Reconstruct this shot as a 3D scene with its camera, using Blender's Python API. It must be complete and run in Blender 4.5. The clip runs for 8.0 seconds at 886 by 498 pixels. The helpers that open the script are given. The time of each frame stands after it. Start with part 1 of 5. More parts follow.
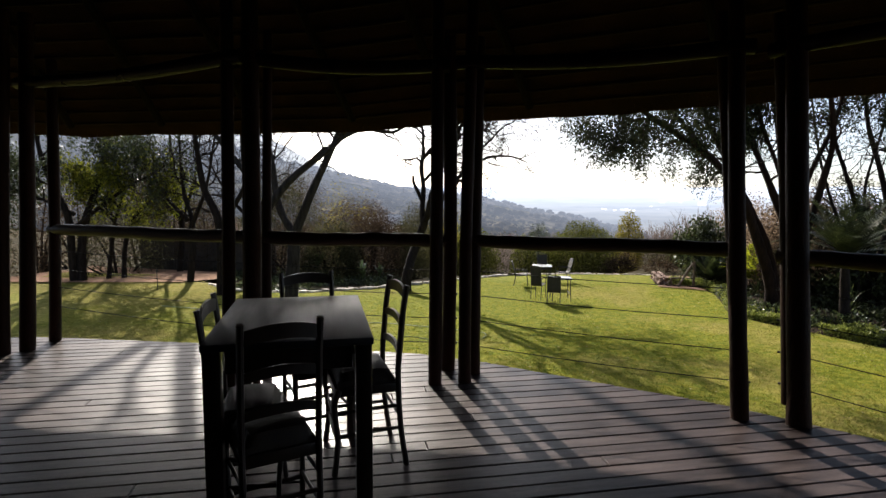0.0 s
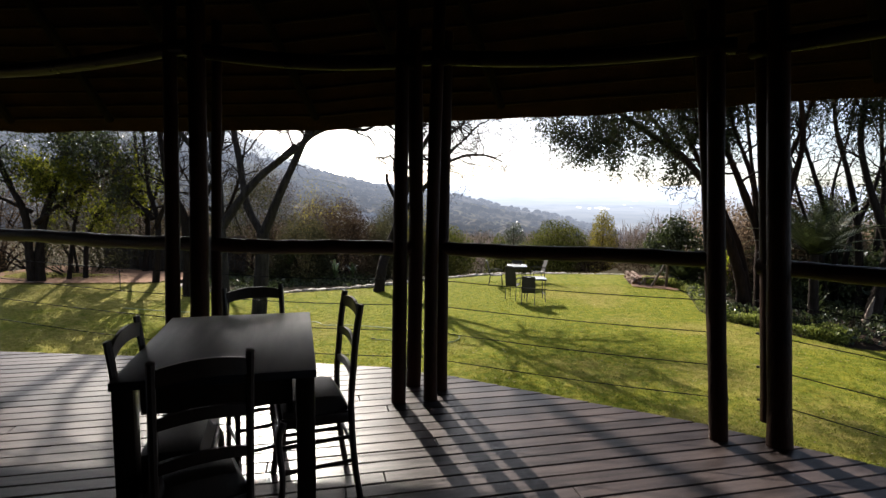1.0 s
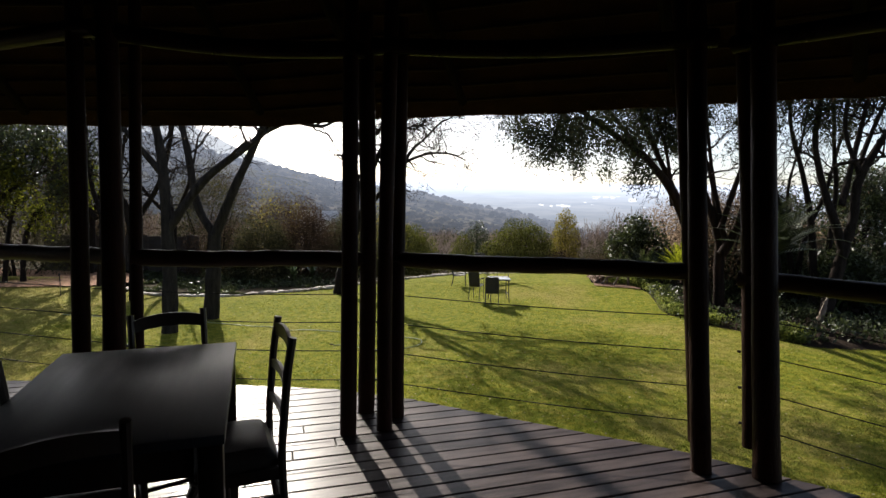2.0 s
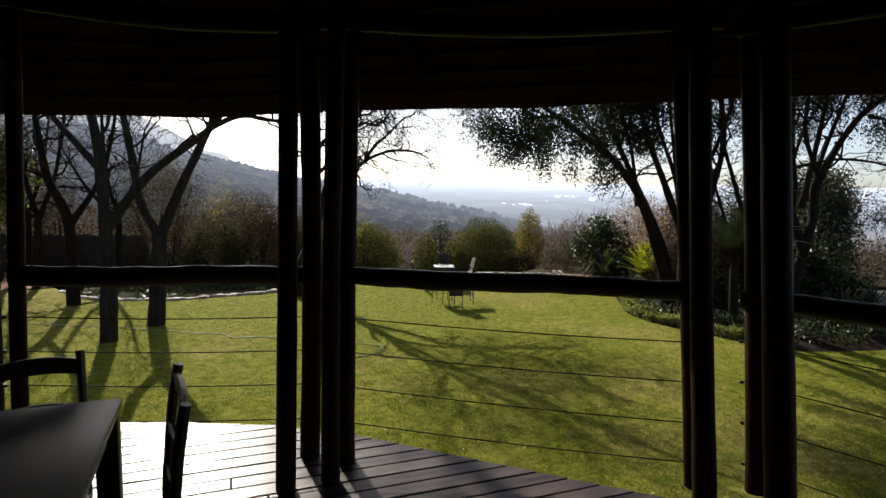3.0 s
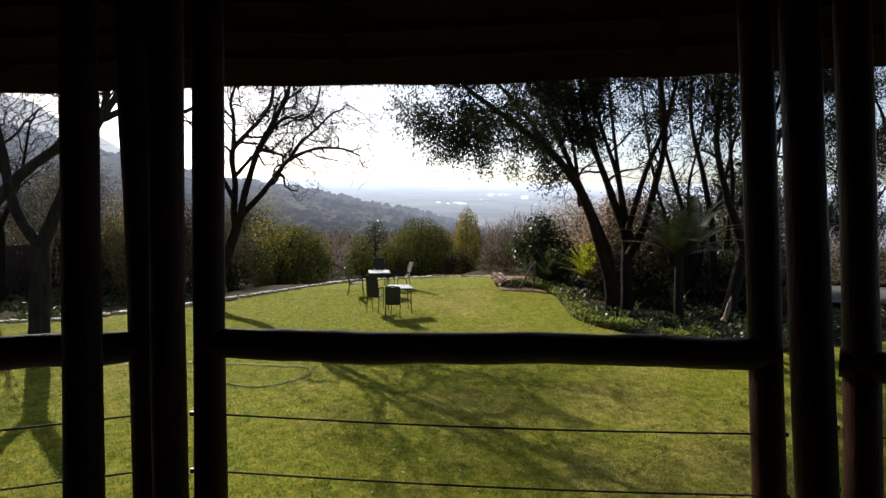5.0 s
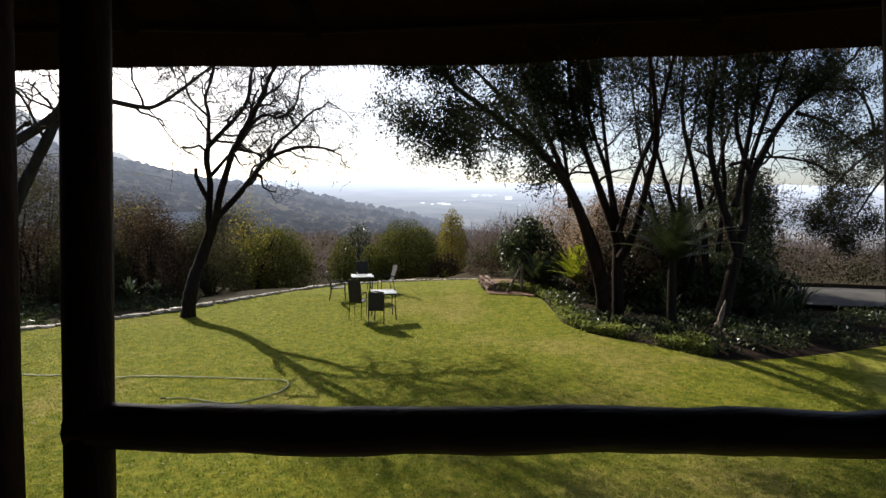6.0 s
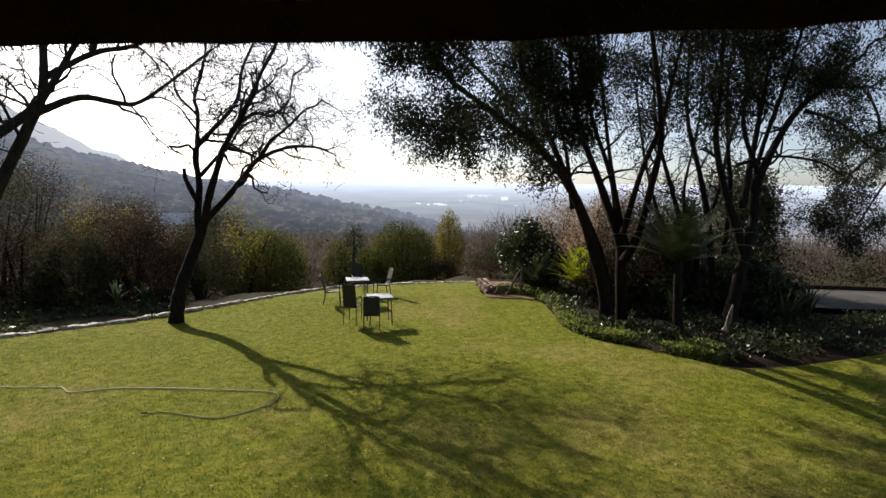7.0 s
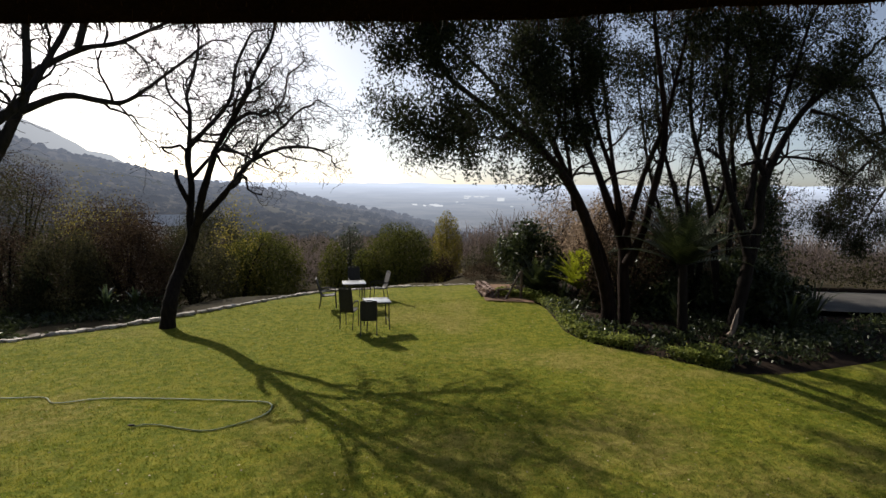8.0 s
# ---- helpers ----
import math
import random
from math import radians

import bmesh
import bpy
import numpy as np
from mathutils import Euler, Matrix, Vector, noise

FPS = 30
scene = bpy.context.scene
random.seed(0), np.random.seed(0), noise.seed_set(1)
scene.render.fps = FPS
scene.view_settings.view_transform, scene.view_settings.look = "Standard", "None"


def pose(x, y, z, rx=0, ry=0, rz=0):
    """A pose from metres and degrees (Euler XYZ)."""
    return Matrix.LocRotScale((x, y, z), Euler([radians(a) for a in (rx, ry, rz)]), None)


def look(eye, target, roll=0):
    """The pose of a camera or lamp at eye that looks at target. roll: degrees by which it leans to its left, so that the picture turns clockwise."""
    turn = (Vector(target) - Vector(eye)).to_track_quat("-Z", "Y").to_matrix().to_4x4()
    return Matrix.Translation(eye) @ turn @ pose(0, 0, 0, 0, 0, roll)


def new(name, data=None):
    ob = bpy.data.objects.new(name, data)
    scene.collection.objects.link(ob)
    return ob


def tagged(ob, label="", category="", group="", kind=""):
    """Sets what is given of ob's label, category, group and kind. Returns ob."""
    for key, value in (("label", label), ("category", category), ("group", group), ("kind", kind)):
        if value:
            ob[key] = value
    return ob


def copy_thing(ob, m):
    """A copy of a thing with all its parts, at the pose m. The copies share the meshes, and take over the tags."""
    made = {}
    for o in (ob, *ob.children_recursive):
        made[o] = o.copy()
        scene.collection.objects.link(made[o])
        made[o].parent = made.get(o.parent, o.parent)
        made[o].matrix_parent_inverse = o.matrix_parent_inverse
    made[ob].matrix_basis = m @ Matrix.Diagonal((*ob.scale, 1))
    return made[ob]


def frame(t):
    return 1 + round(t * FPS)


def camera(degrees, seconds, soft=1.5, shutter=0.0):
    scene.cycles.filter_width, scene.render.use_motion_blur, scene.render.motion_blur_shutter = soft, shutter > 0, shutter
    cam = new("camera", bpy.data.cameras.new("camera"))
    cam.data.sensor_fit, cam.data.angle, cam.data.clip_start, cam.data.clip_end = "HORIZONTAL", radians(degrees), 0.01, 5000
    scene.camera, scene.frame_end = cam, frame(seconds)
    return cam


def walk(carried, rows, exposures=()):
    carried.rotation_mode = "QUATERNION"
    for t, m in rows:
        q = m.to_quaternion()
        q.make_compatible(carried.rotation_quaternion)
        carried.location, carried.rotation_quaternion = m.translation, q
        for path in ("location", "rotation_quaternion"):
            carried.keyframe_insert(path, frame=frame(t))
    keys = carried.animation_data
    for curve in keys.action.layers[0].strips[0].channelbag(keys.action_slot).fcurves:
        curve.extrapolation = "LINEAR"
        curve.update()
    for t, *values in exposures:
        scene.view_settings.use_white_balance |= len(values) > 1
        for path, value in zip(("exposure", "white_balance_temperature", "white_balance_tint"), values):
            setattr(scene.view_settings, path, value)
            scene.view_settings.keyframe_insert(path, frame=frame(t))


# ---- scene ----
cam = camera(77.38, 8.0)
PATH = [
    (0, (1.235, 1.631, 1.291), (0.963, 3.603, 1.103), 0.33),
    (0.5, (1.245, 1.750, 1.320), (1.009, 3.726, 1.128), 0.60),
    (1, (1.278, 1.889, 1.342), (1.091, 3.870, 1.146), 0.63),
    (1.5, (1.287, 2.059, 1.366), (1.163, 4.046, 1.166), 0.60),
    (3, (1.304, 2.792, 1.422), (1.380, 4.779, 1.213), 1.18),
    (3.5, (1.300, 3.062, 1.427), (1.438, 5.046, 1.218), 1.09),
    (4, (1.299, 3.340, 1.422), (1.501, 5.319, 1.214), 0.98),
    (4.5, (1.332, 3.636, 1.432), (1.590, 5.607, 1.224), 0.75),
    (5, (1.368, 3.907, 1.448), (1.675, 5.873, 1.240), 0.73),
    (5.2, (1.381, 4.013, 1.454), (1.703, 5.976, 1.247), 0.70),
    (6.3, (1.437, 4.635, 1.456), (1.806, 6.590, 1.252), 0.71),
    (6.5, (1.447, 4.732, 1.456), (1.817, 6.687, 1.253), 0.64),
    (7, (1.470, 4.957, 1.465), (1.847, 6.911, 1.262), 0.70),
    (7.5, (1.480, 5.155, 1.487), (1.860, 7.107, 1.285), 0.65),
    (8, (1.474, 5.293, 1.476), (1.864, 7.245, 1.277), 0.66),
]
walk(cam, [(t, look(eye, target, roll)) for t, eye, target, roll in PATH],
     [(0, 1.14), (0.5, 1.30), (1, 1.20), (1.5, 1.05), (3, 0.71), (5, 0.77), (6.5, 0.62), (7.0, 0.53), (7.5, 0.40), (8, 0.22)])

# ---- world, sun, exposure ----
SUN_EL, SUN_AZ = 28.8, -24.5          # degrees up; degrees from +y towards +x
to_sun = Vector((math.sin(radians(SUN_AZ)) * math.cos(radians(SUN_EL)), math.cos(radians(SUN_AZ)) * math.cos(radians(SUN_EL)), math.sin(radians(SUN_EL))))
world = bpy.data.worlds.new("sky")
scene.world = world
world.use_nodes = True
wn = world.node_tree
sky = wn.nodes.new("ShaderNodeTexSky")
sky.sky_type = "NISHITA"
sky.sun_disc = False
sky.sun_elevation = radians(SUN_EL)
sky.sun_rotation = radians(SUN_AZ)
sky.altitude = 1400
sky.air_density = 0.8
sky.dust_density = 4.0
sky.ozone_density = 1.0
pale = wn.nodes.new("ShaderNodeHueSaturation")
pale.inputs["Saturation"].default_value = 0.75          # dusty winter air
wn.links.new(sky.outputs[0], pale.inputs["Color"])
wn.links.new(pale.outputs[0], wn.nodes["Background"].inputs[0])
wn.nodes["Background"].inputs[1].default_value = 0.10
sun_data = bpy.data.lights.new("sun", "SUN")
sun_data.energy, sun_data.angle, sun_data.color = 5.0, radians(0.5), (1.0, 0.93, 0.82)
sun = new("sun", sun_data)
sun.matrix_world = look(to_sun * 50, (0, 0, 0))


# ---- materials ----
def node_material(name):
    m = bpy.data.materials.new(name)
    m.use_nodes = True
    return m, m.node_tree.nodes, m.node_tree.links, m.node_tree.nodes["Principled BSDF"]


def grain(name, dark, light, scale=8.0, stretch=(1, 1, 1), rough=0.7, bump=0.3, spec=0.4, detail=6.0, fine=60.0, per_object=0.0, metal=0.0, island=0.0, coat=0.0, tips=None, dist=0.01, object_space=True):
    """A surface with colour variation at two scales, fine relief and uneven gloss."""
    m, n, l, b = node_material(name)
    co = n.new("ShaderNodeTexCoord")
    mp = n.new("ShaderNodeMapping")
    mp.inputs["Scale"].default_value = stretch
    if object_space:
        l.new(co.outputs["Object"], mp.inputs[0])
    else:
        l.new(n.new("ShaderNodeNewGeometry").outputs["Position"], mp.inputs[0])
    big = n.new("ShaderNodeTexNoise")
    big.inputs["Scale"].default_value, big.inputs["Detail"].default_value = scale, detail
    small = n.new("ShaderNodeTexNoise")
    small.inputs["Scale"].default_value, small.inputs["Detail"].default_value = fine, 4.0
    l.new(mp.outputs[0], big.inputs["Vector"])
    l.new(mp.outputs[0], small.inputs["Vector"])
    add = n.new("ShaderNodeMath")
    add.operation = "MULTIPLY_ADD"
    l.new(small.outputs["Fac"], add.inputs[0])
    add.inputs[1].default_value = 0.45
    l.new(big.outputs["Fac"], add.inputs[2])
    value = add.outputs[0]
    if per_object or island:
        src = n.new("ShaderNodeObjectInfo").outputs["Random"] if per_object else n.new("ShaderNodeNewGeometry").outputs["Random Per Island"]
        vary = n.new("ShaderNodeMath")
        vary.operation = "MULTIPLY_ADD"
        l.new(src, vary.inputs[0])
        vary.inputs[1].default_value = per_object or island
        l.new(value, vary.inputs[2])
        shift = n.new("ShaderNodeMath")
        shift.operation = "SUBTRACT"
        l.new(vary.outputs[0], shift.inputs[0])
        shift.inputs[1].default_value = 0.5 * (per_object or island)
        value = shift.outputs[0]
    ramp = n.new("ShaderNodeValToRGB")
    ramp.color_ramp.elements[0].position, ramp.color_ramp.elements[0].color = 0.45, (*dark, 1)
    ramp.color_ramp.elements[1].position, ramp.color_ramp.elements[1].color = 0.95, (*light, 1)
    if tips:
        e = ramp.color_ramp.elements.new(0.72)
        e.color = (*tips, 1)
    l.new(value, ramp.inputs[0])
    l.new(ramp.outputs[0], b.inputs["Base Color"])
    gloss = n.new("ShaderNodeMath")
    gloss.operation = "MULTIPLY_ADD"
    l.new(big.outputs["Fac"], gloss.inputs[0])
    gloss.inputs[1].default_value, gloss.inputs[2].default_value = 0.3, rough - 0.15
    l.new(gloss.outputs[0], b.inputs["Roughness"])
    b.inputs["Specular IOR Level"].default_value, b.inputs["Metallic"].default_value, b.inputs["Coat Weight"].default_value = spec, metal, coat
    if bump:
        bp = n.new("ShaderNodeBump")
        bp.inputs["Strength"].default_value, bp.inputs["Distance"].default_value = bump, dist
        l.new(value, bp.inputs["Height"])
        l.new(bp.outputs[0], b.inputs["Normal"])
    return m


def leaf_material(name, dark, light, through_light=0.4, rough=0.5, spec=0.35):
    """Thin leaves: gloss above, and light that shines through."""
    m, n, l, b = node_material(name)
    rnd = n.new("ShaderNodeNewGeometry")
    ramp = n.new("ShaderNodeValToRGB")
    ramp.color_ramp.elements[0].color, ramp.color_ramp.elements[1].color = (*dark, 1), (*light, 1)
    l.new(rnd.outputs["Random Per Island"], ramp.inputs[0])
    l.new(ramp.outputs[0], b.inputs["Base Color"])
    b.inputs["Roughness"].default_value, b.inputs["Specular IOR Level"].default_value = rough, spec
    tr = n.new("ShaderNodeBsdfTranslucent")
    l.new(ramp.outputs[0], tr.inputs[0])
    mix = n.new("ShaderNodeMixShader")
    mix.inputs[0].default_value = through_light
    l.new(b.outputs[0], mix.inputs[1])
    l.new(tr.outputs[0], mix.inputs[2])
    l.new(mix.outputs[0], n["Material Output"].inputs[0])
    return m


def turf_colour(n, l):
    """The lawn's colour by place: green turf with broad dry patches and finer mottling. Returns the colour and the mottling."""
    pos = n.new("ShaderNodeNewGeometry").outputs["Position"]
    def spots(scale, detail, rough=0.5):
        t = n.new("ShaderNodeTexNoise")
        t.inputs["Scale"].default_value, t.inputs["Detail"].default_value, t.inputs["Roughness"].default_value = scale, detail, rough
        l.new(pos, t.inputs["Vector"])
        return t.outputs["Fac"]
    def blend(fac, lo, hi, a, b):
        r = n.new("ShaderNodeMapRange")
        r.interpolation_type = "SMOOTHSTEP"
        l.new(fac, r.inputs[0])
        r.inputs[1].default_value, r.inputs[2].default_value = lo, hi
        m = n.new("ShaderNodeMix")
        m.data_type = "RGBA"
        l.new(r.outputs[0], m.inputs[0])
        for k, c in ((6, a), (7, b)):
            if isinstance(c, tuple):
                m.inputs[k].default_value = (*c, 1)
            else:
                l.new(c, m.inputs[k])
        return m.outputs[2]
    east = n.new("ShaderNodeSeparateXYZ")
    l.new(pos, east.inputs[0])
    lean = n.new("ShaderNodeMapRange")      # the turf is drier towards the east side
    l.new(east.outputs[0], lean.inputs[0])
    lean.inputs[1].default_value, lean.inputs[2].default_value, lean.inputs[3].default_value, lean.inputs[4].default_value = -6, 9, -0.05, 0.05
    worn = n.new("ShaderNodeMapRange")      # and worn under the western trees
    l.new(east.outputs[0], worn.inputs[0])
    worn.inputs[1].default_value, worn.inputs[2].default_value, worn.inputs[3].default_value, worn.inputs[4].default_value = -3.5, -10, 0.0, 0.26
    sides = n.new("ShaderNodeMath")
    l.new(lean.outputs[0], sides.inputs[0])
    l.new(worn.outputs[0], sides.inputs[1])
    dry = n.new("ShaderNodeMath")
    l.new(spots(0.27, 8.0, 0.66), dry.inputs[0])
    l.new(sides.outputs[0], dry.inputs[1])
    tuft = spots(7.0, 6.0, 0.7)
    fine = spots(42.0, 4.0, 0.7)
    green = blend(tuft, 0.36, 0.64, (0.108, 0.132, 0.014), (0.220, 0.212, 0.028))
    straw = blend(tuft, 0.36, 0.64, (0.168, 0.160, 0.030), (0.285, 0.240, 0.070))
    return blend(fine, 0.30, 0.44, (0.056, 0.074, 0.009), blend(dry.outputs[0], 0.48, 0.69, green, straw)), tuft, fine


def turf_material(name):
    """Mown turf: matt, mottled, with the relief of close tufts."""
    m, n, l, b = node_material(name)
    colour, tuft, fine = turf_colour(n, l)
    l.new(colour, b.inputs["Base Color"])
    b.inputs["Roughness"].default_value, b.inputs["Specular IOR Level"].default_value = 0.95, 0.04
    low = n.new("ShaderNodeBump")
    low.inputs["Strength"].default_value, low.inputs["Distance"].default_value = 0.8, 0.05
    l.new(tuft, low.inputs["Height"])
    bp = n.new("ShaderNodeBump")
    bp.inputs["Strength"].default_value, bp.inputs["Distance"].default_value = 0.9, 0.012
    l.new(fine, bp.inputs["Height"])
    l.new(low.outputs[0], bp.inputs["Normal"])
    l.new(bp.outputs[0], b.inputs["Normal"])
    return m


def blade_material(name):
    """Blades of the same turf, each a little lighter or darker, with light shining through."""
    m, n, l, b = node_material(name)
    colour, _, _ = turf_colour(n, l)
    rnd = n.new("ShaderNodeMapRange")
    l.new(n.new("ShaderNodeNewGeometry").outputs["Random Per Island"], rnd.inputs[0])
    rnd.inputs[3].default_value, rnd.inputs[4].default_value = 0.75, 1.65
    tone = n.new("ShaderNodeHueSaturation")
    l.new(rnd.outputs[0], tone.inputs["Value"])
    l.new(colour, tone.inputs["Color"])
    l.new(tone.outputs[0], b.inputs["Base Color"])
    b.inputs["Roughness"].default_value, b.inputs["Specular IOR Level"].default_value = 0.7, 0.12
    tr = n.new("ShaderNodeBsdfTranslucent")
    l.new(tone.outputs[0], tr.inputs[0])
    mix = n.new("ShaderNodeMixShader")
    mix.inputs[0].default_value = 0.5
    l.new(b.outputs[0], mix.inputs[1])
    l.new(tr.outputs[0], mix.inputs[2])
    l.new(mix.outputs[0], n["Material Output"].inputs[0])
    return m


def distance_glow_material(name, dark, light, haze, glow, scale=0.02, near=100.0, far=2500.0, power=1.0):
    """Far land in its own colour, mixed by distance with emission for haze."""
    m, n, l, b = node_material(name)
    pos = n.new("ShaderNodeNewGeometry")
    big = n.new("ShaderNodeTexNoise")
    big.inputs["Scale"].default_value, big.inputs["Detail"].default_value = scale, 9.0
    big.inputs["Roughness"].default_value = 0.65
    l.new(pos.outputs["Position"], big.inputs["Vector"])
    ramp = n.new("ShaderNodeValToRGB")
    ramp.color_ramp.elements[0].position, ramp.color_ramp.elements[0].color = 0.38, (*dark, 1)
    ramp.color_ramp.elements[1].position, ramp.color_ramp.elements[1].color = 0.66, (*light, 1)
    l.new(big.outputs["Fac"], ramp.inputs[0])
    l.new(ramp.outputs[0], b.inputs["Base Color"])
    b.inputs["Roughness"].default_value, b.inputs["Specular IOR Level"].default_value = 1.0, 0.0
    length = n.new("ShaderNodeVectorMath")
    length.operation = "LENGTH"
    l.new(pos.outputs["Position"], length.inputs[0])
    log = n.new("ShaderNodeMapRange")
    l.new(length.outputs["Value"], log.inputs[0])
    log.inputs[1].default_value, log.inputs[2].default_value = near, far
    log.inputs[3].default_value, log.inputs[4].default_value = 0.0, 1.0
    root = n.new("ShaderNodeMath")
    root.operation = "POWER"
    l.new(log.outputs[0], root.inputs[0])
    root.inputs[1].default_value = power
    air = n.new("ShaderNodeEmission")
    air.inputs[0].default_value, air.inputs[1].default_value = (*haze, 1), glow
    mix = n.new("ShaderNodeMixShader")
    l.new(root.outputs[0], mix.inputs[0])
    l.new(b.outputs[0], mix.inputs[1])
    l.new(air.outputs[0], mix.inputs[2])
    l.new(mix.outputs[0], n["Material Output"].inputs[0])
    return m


# Greyed brown: part of the sky's blue reflection is put into this colour.
DECK = grain("oiled_deck_board", (0.020, 0.015, 0.015), (0.088, 0.068, 0.066), scale=3, stretch=(1, 9, 9), rough=0.35, bump=0.16, spec=0.17, per_object=0.35, fine=40, dist=0.004)
POLE = grain("stained_gum_pole", (0.007, 0.003, 0.002), (0.036, 0.013, 0.007), scale=5, stretch=(2.5, 2.5, 0.5), rough=0.55, bump=0.5, spec=0.10, fine=40)
RAILWOOD = grain("stained_pole_rail", (0.010, 0.006, 0.004), (0.040, 0.020, 0.012), scale=5, stretch=(0.6, 2.5, 2.5), rough=0.46, bump=0.35, spec=0.32, fine=40)
WIRE = grain("dark_steel_cable", (0.010, 0.010, 0.010), (0.03, 0.03, 0.03), scale=20, rough=0.8, bump=0.0, spec=0.1)
# Near-black thatch, batten and rafter colours carry the shade under the roof.
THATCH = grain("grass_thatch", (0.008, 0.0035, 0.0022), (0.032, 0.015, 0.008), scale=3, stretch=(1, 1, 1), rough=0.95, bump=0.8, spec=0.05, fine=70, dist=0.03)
STRAW = grain("thatch_straw", (0.02, 0.010, 0.006), (0.08, 0.042, 0.022), scale=4, rough=0.9, bump=0.0, spec=0.1, island=0.5)
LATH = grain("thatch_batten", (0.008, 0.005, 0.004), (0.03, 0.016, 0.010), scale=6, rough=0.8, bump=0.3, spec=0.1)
PLASTER = grain("dark_brown_plaster", (0.02, 0.013, 0.009), (0.045, 0.03, 0.022), scale=1.5, rough=0.9, bump=0.3, spec=0.2)
DARKWOOD = grain("dark_stained_wood", (0.012, 0.008, 0.006), (0.04, 0.025, 0.017), scale=6, stretch=(1, 1, 0.3), rough=0.36, bump=0.08, spec=0.5, fine=60)
# Faint blue here stands in for sky reflected in the tabletop.
TABLETOP = grain("dark_lacquered_top", (0.014, 0.014, 0.017), (0.026, 0.026, 0.031), scale=5, stretch=(4, 0.6, 1), rough=0.44, bump=0.01, spec=0.55, fine=80)
LEATHER = grain("brown_seat_leather", (0.018, 0.012, 0.009), (0.05, 0.035, 0.026), scale=9, rough=0.5, bump=0.25, spec=0.4, fine=120, dist=0.004)
LAWN = turf_material("lawn_turf")
BLADES = blade_material("grass_blades")
DRYGRASS = grain("dry_veld_grass", (0.022, 0.019, 0.011), (0.085, 0.064, 0.038), scale=0.25, rough=1.0, bump=0.5, spec=0.03, fine=9, tips=(0.046, 0.038, 0.021), object_space=False)
SOIL = grain("dark_garden_soil", (0.010, 0.007, 0.005), (0.036, 0.024, 0.017), scale=1.4, rough=0.95, bump=0.7, spec=0.05, fine=25, dist=0.03)
STONE = grain("pale_field_stone", (0.24, 0.20, 0.17), (0.58, 0.52, 0.46), scale=4, rough=0.9, bump=0.6, spec=0.2, per_object=0.5, fine=30, dist=0.02)
STEPSTONE = grain("reddish_rubble_stone", (0.13, 0.075, 0.055), (0.40, 0.29, 0.24), scale=6, rough=0.9, bump=0.6, spec=0.2, per_object=0.6, fine=30, dist=0.02)
SAND = grain("reddish_gravel", (0.12, 0.070, 0.046), (0.27, 0.17, 0.11), scale=2, rough=0.95, bump=0.6, spec=0.1, fine=60, dist=0.01)
ASPHALT = grain("worn_asphalt", (0.05, 0.048, 0.045), (0.12, 0.112, 0.105), scale=1.2, rough=0.9, bump=0.4, spec=0.1, fine=60)
# Near-black bark: the stems' backlit shade is put into these colours.
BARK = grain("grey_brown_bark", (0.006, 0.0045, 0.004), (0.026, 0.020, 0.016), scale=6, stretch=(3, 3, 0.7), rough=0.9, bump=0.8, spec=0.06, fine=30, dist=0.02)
GREYBARK = grain("pale_grey_bark", (0.010, 0.009, 0.008), (0.044, 0.038, 0.034), scale=4, stretch=(3, 3, 0.6), rough=0.9, bump=0.7, spec=0.06, fine=25, dist=0.02)
SHADED_REDBARK = grain("peeling_red_bark", (0.004, 0.003, 0.0025), (0.028, 0.016, 0.011), scale=4, stretch=(3, 3, 0.6), rough=0.85, bump=0.8, spec=0.06, fine=25, dist=0.02)
TWIG = grain("bare_twig", (0.018, 0.013, 0.011), (0.05, 0.038, 0.03), scale=10, rough=0.95, bump=0.0, spec=0.05)
# Olive leaves darkened in colour too, for the crowns' backlit look.
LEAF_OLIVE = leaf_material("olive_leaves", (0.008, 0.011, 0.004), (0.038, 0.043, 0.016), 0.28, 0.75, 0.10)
LEAF_BUSH = leaf_material("bush_leaves", (0.028, 0.036, 0.007), (0.140, 0.142, 0.030), 0.45, 0.8, 0.06)
LEAF_GLOSSY = leaf_material("glossy_strap_leaves", (0.03, 0.045, 0.02), (0.09, 0.12, 0.05), 0.35, 0.22, 0.7)
# Sunlight on the lower western crown is put into this brighter leaf colour.
LEAF_SUNNY = leaf_material("sunlit_tinted_leaves", (0.035, 0.045, 0.006), (0.17, 0.175, 0.02), 0.55, 0.7, 0.1)
LEAF_YELLOW = leaf_material("autumn_leaves", (0.09, 0.08, 0.012), (0.30, 0.25, 0.05), 0.5, 0.8, 0.08)
LEAF_DARK = leaf_material("dark_shrub_leaves", (0.014, 0.021, 0.008), (0.066, 0.080, 0.027), 0.35, 0.42, 0.32)
LEAF_COVER = leaf_material("ground_cover_leaves", (0.055, 0.080, 0.012), (0.27, 0.29, 0.070), 0.5, 0.55, 0.2)
LEAF_CYCAD = leaf_material("cycad_fronds", (0.12, 0.15, 0.008), (0.34, 0.36, 0.025), 0.6, 0.6, 0.2)
LEAF_BROWN = leaf_material("brown_thicket_leaves", (0.018, 0.012, 0.008), (0.085, 0.058, 0.036), 0.4, 0.85, 0.05)
LEAF_FALLEN = leaf_material("fallen_leaf", (0.16, 0.12, 0.06), (0.50, 0.42, 0.27), 0.35, 0.7, 0.2)
LEAF_DRY = leaf_material("dry_winter_leaves", (0.12, 0.086, 0.058), (0.33, 0.24, 0.165), 0.6, 0.85, 0.05)
# Greyed, lightened twig colour stands in for haze over the slope.
LEAF_PINK = leaf_material("dry_slope_twigs", (0.10, 0.078, 0.070), (0.24, 0.19, 0.165), 0.3, 0.9, 0.03)
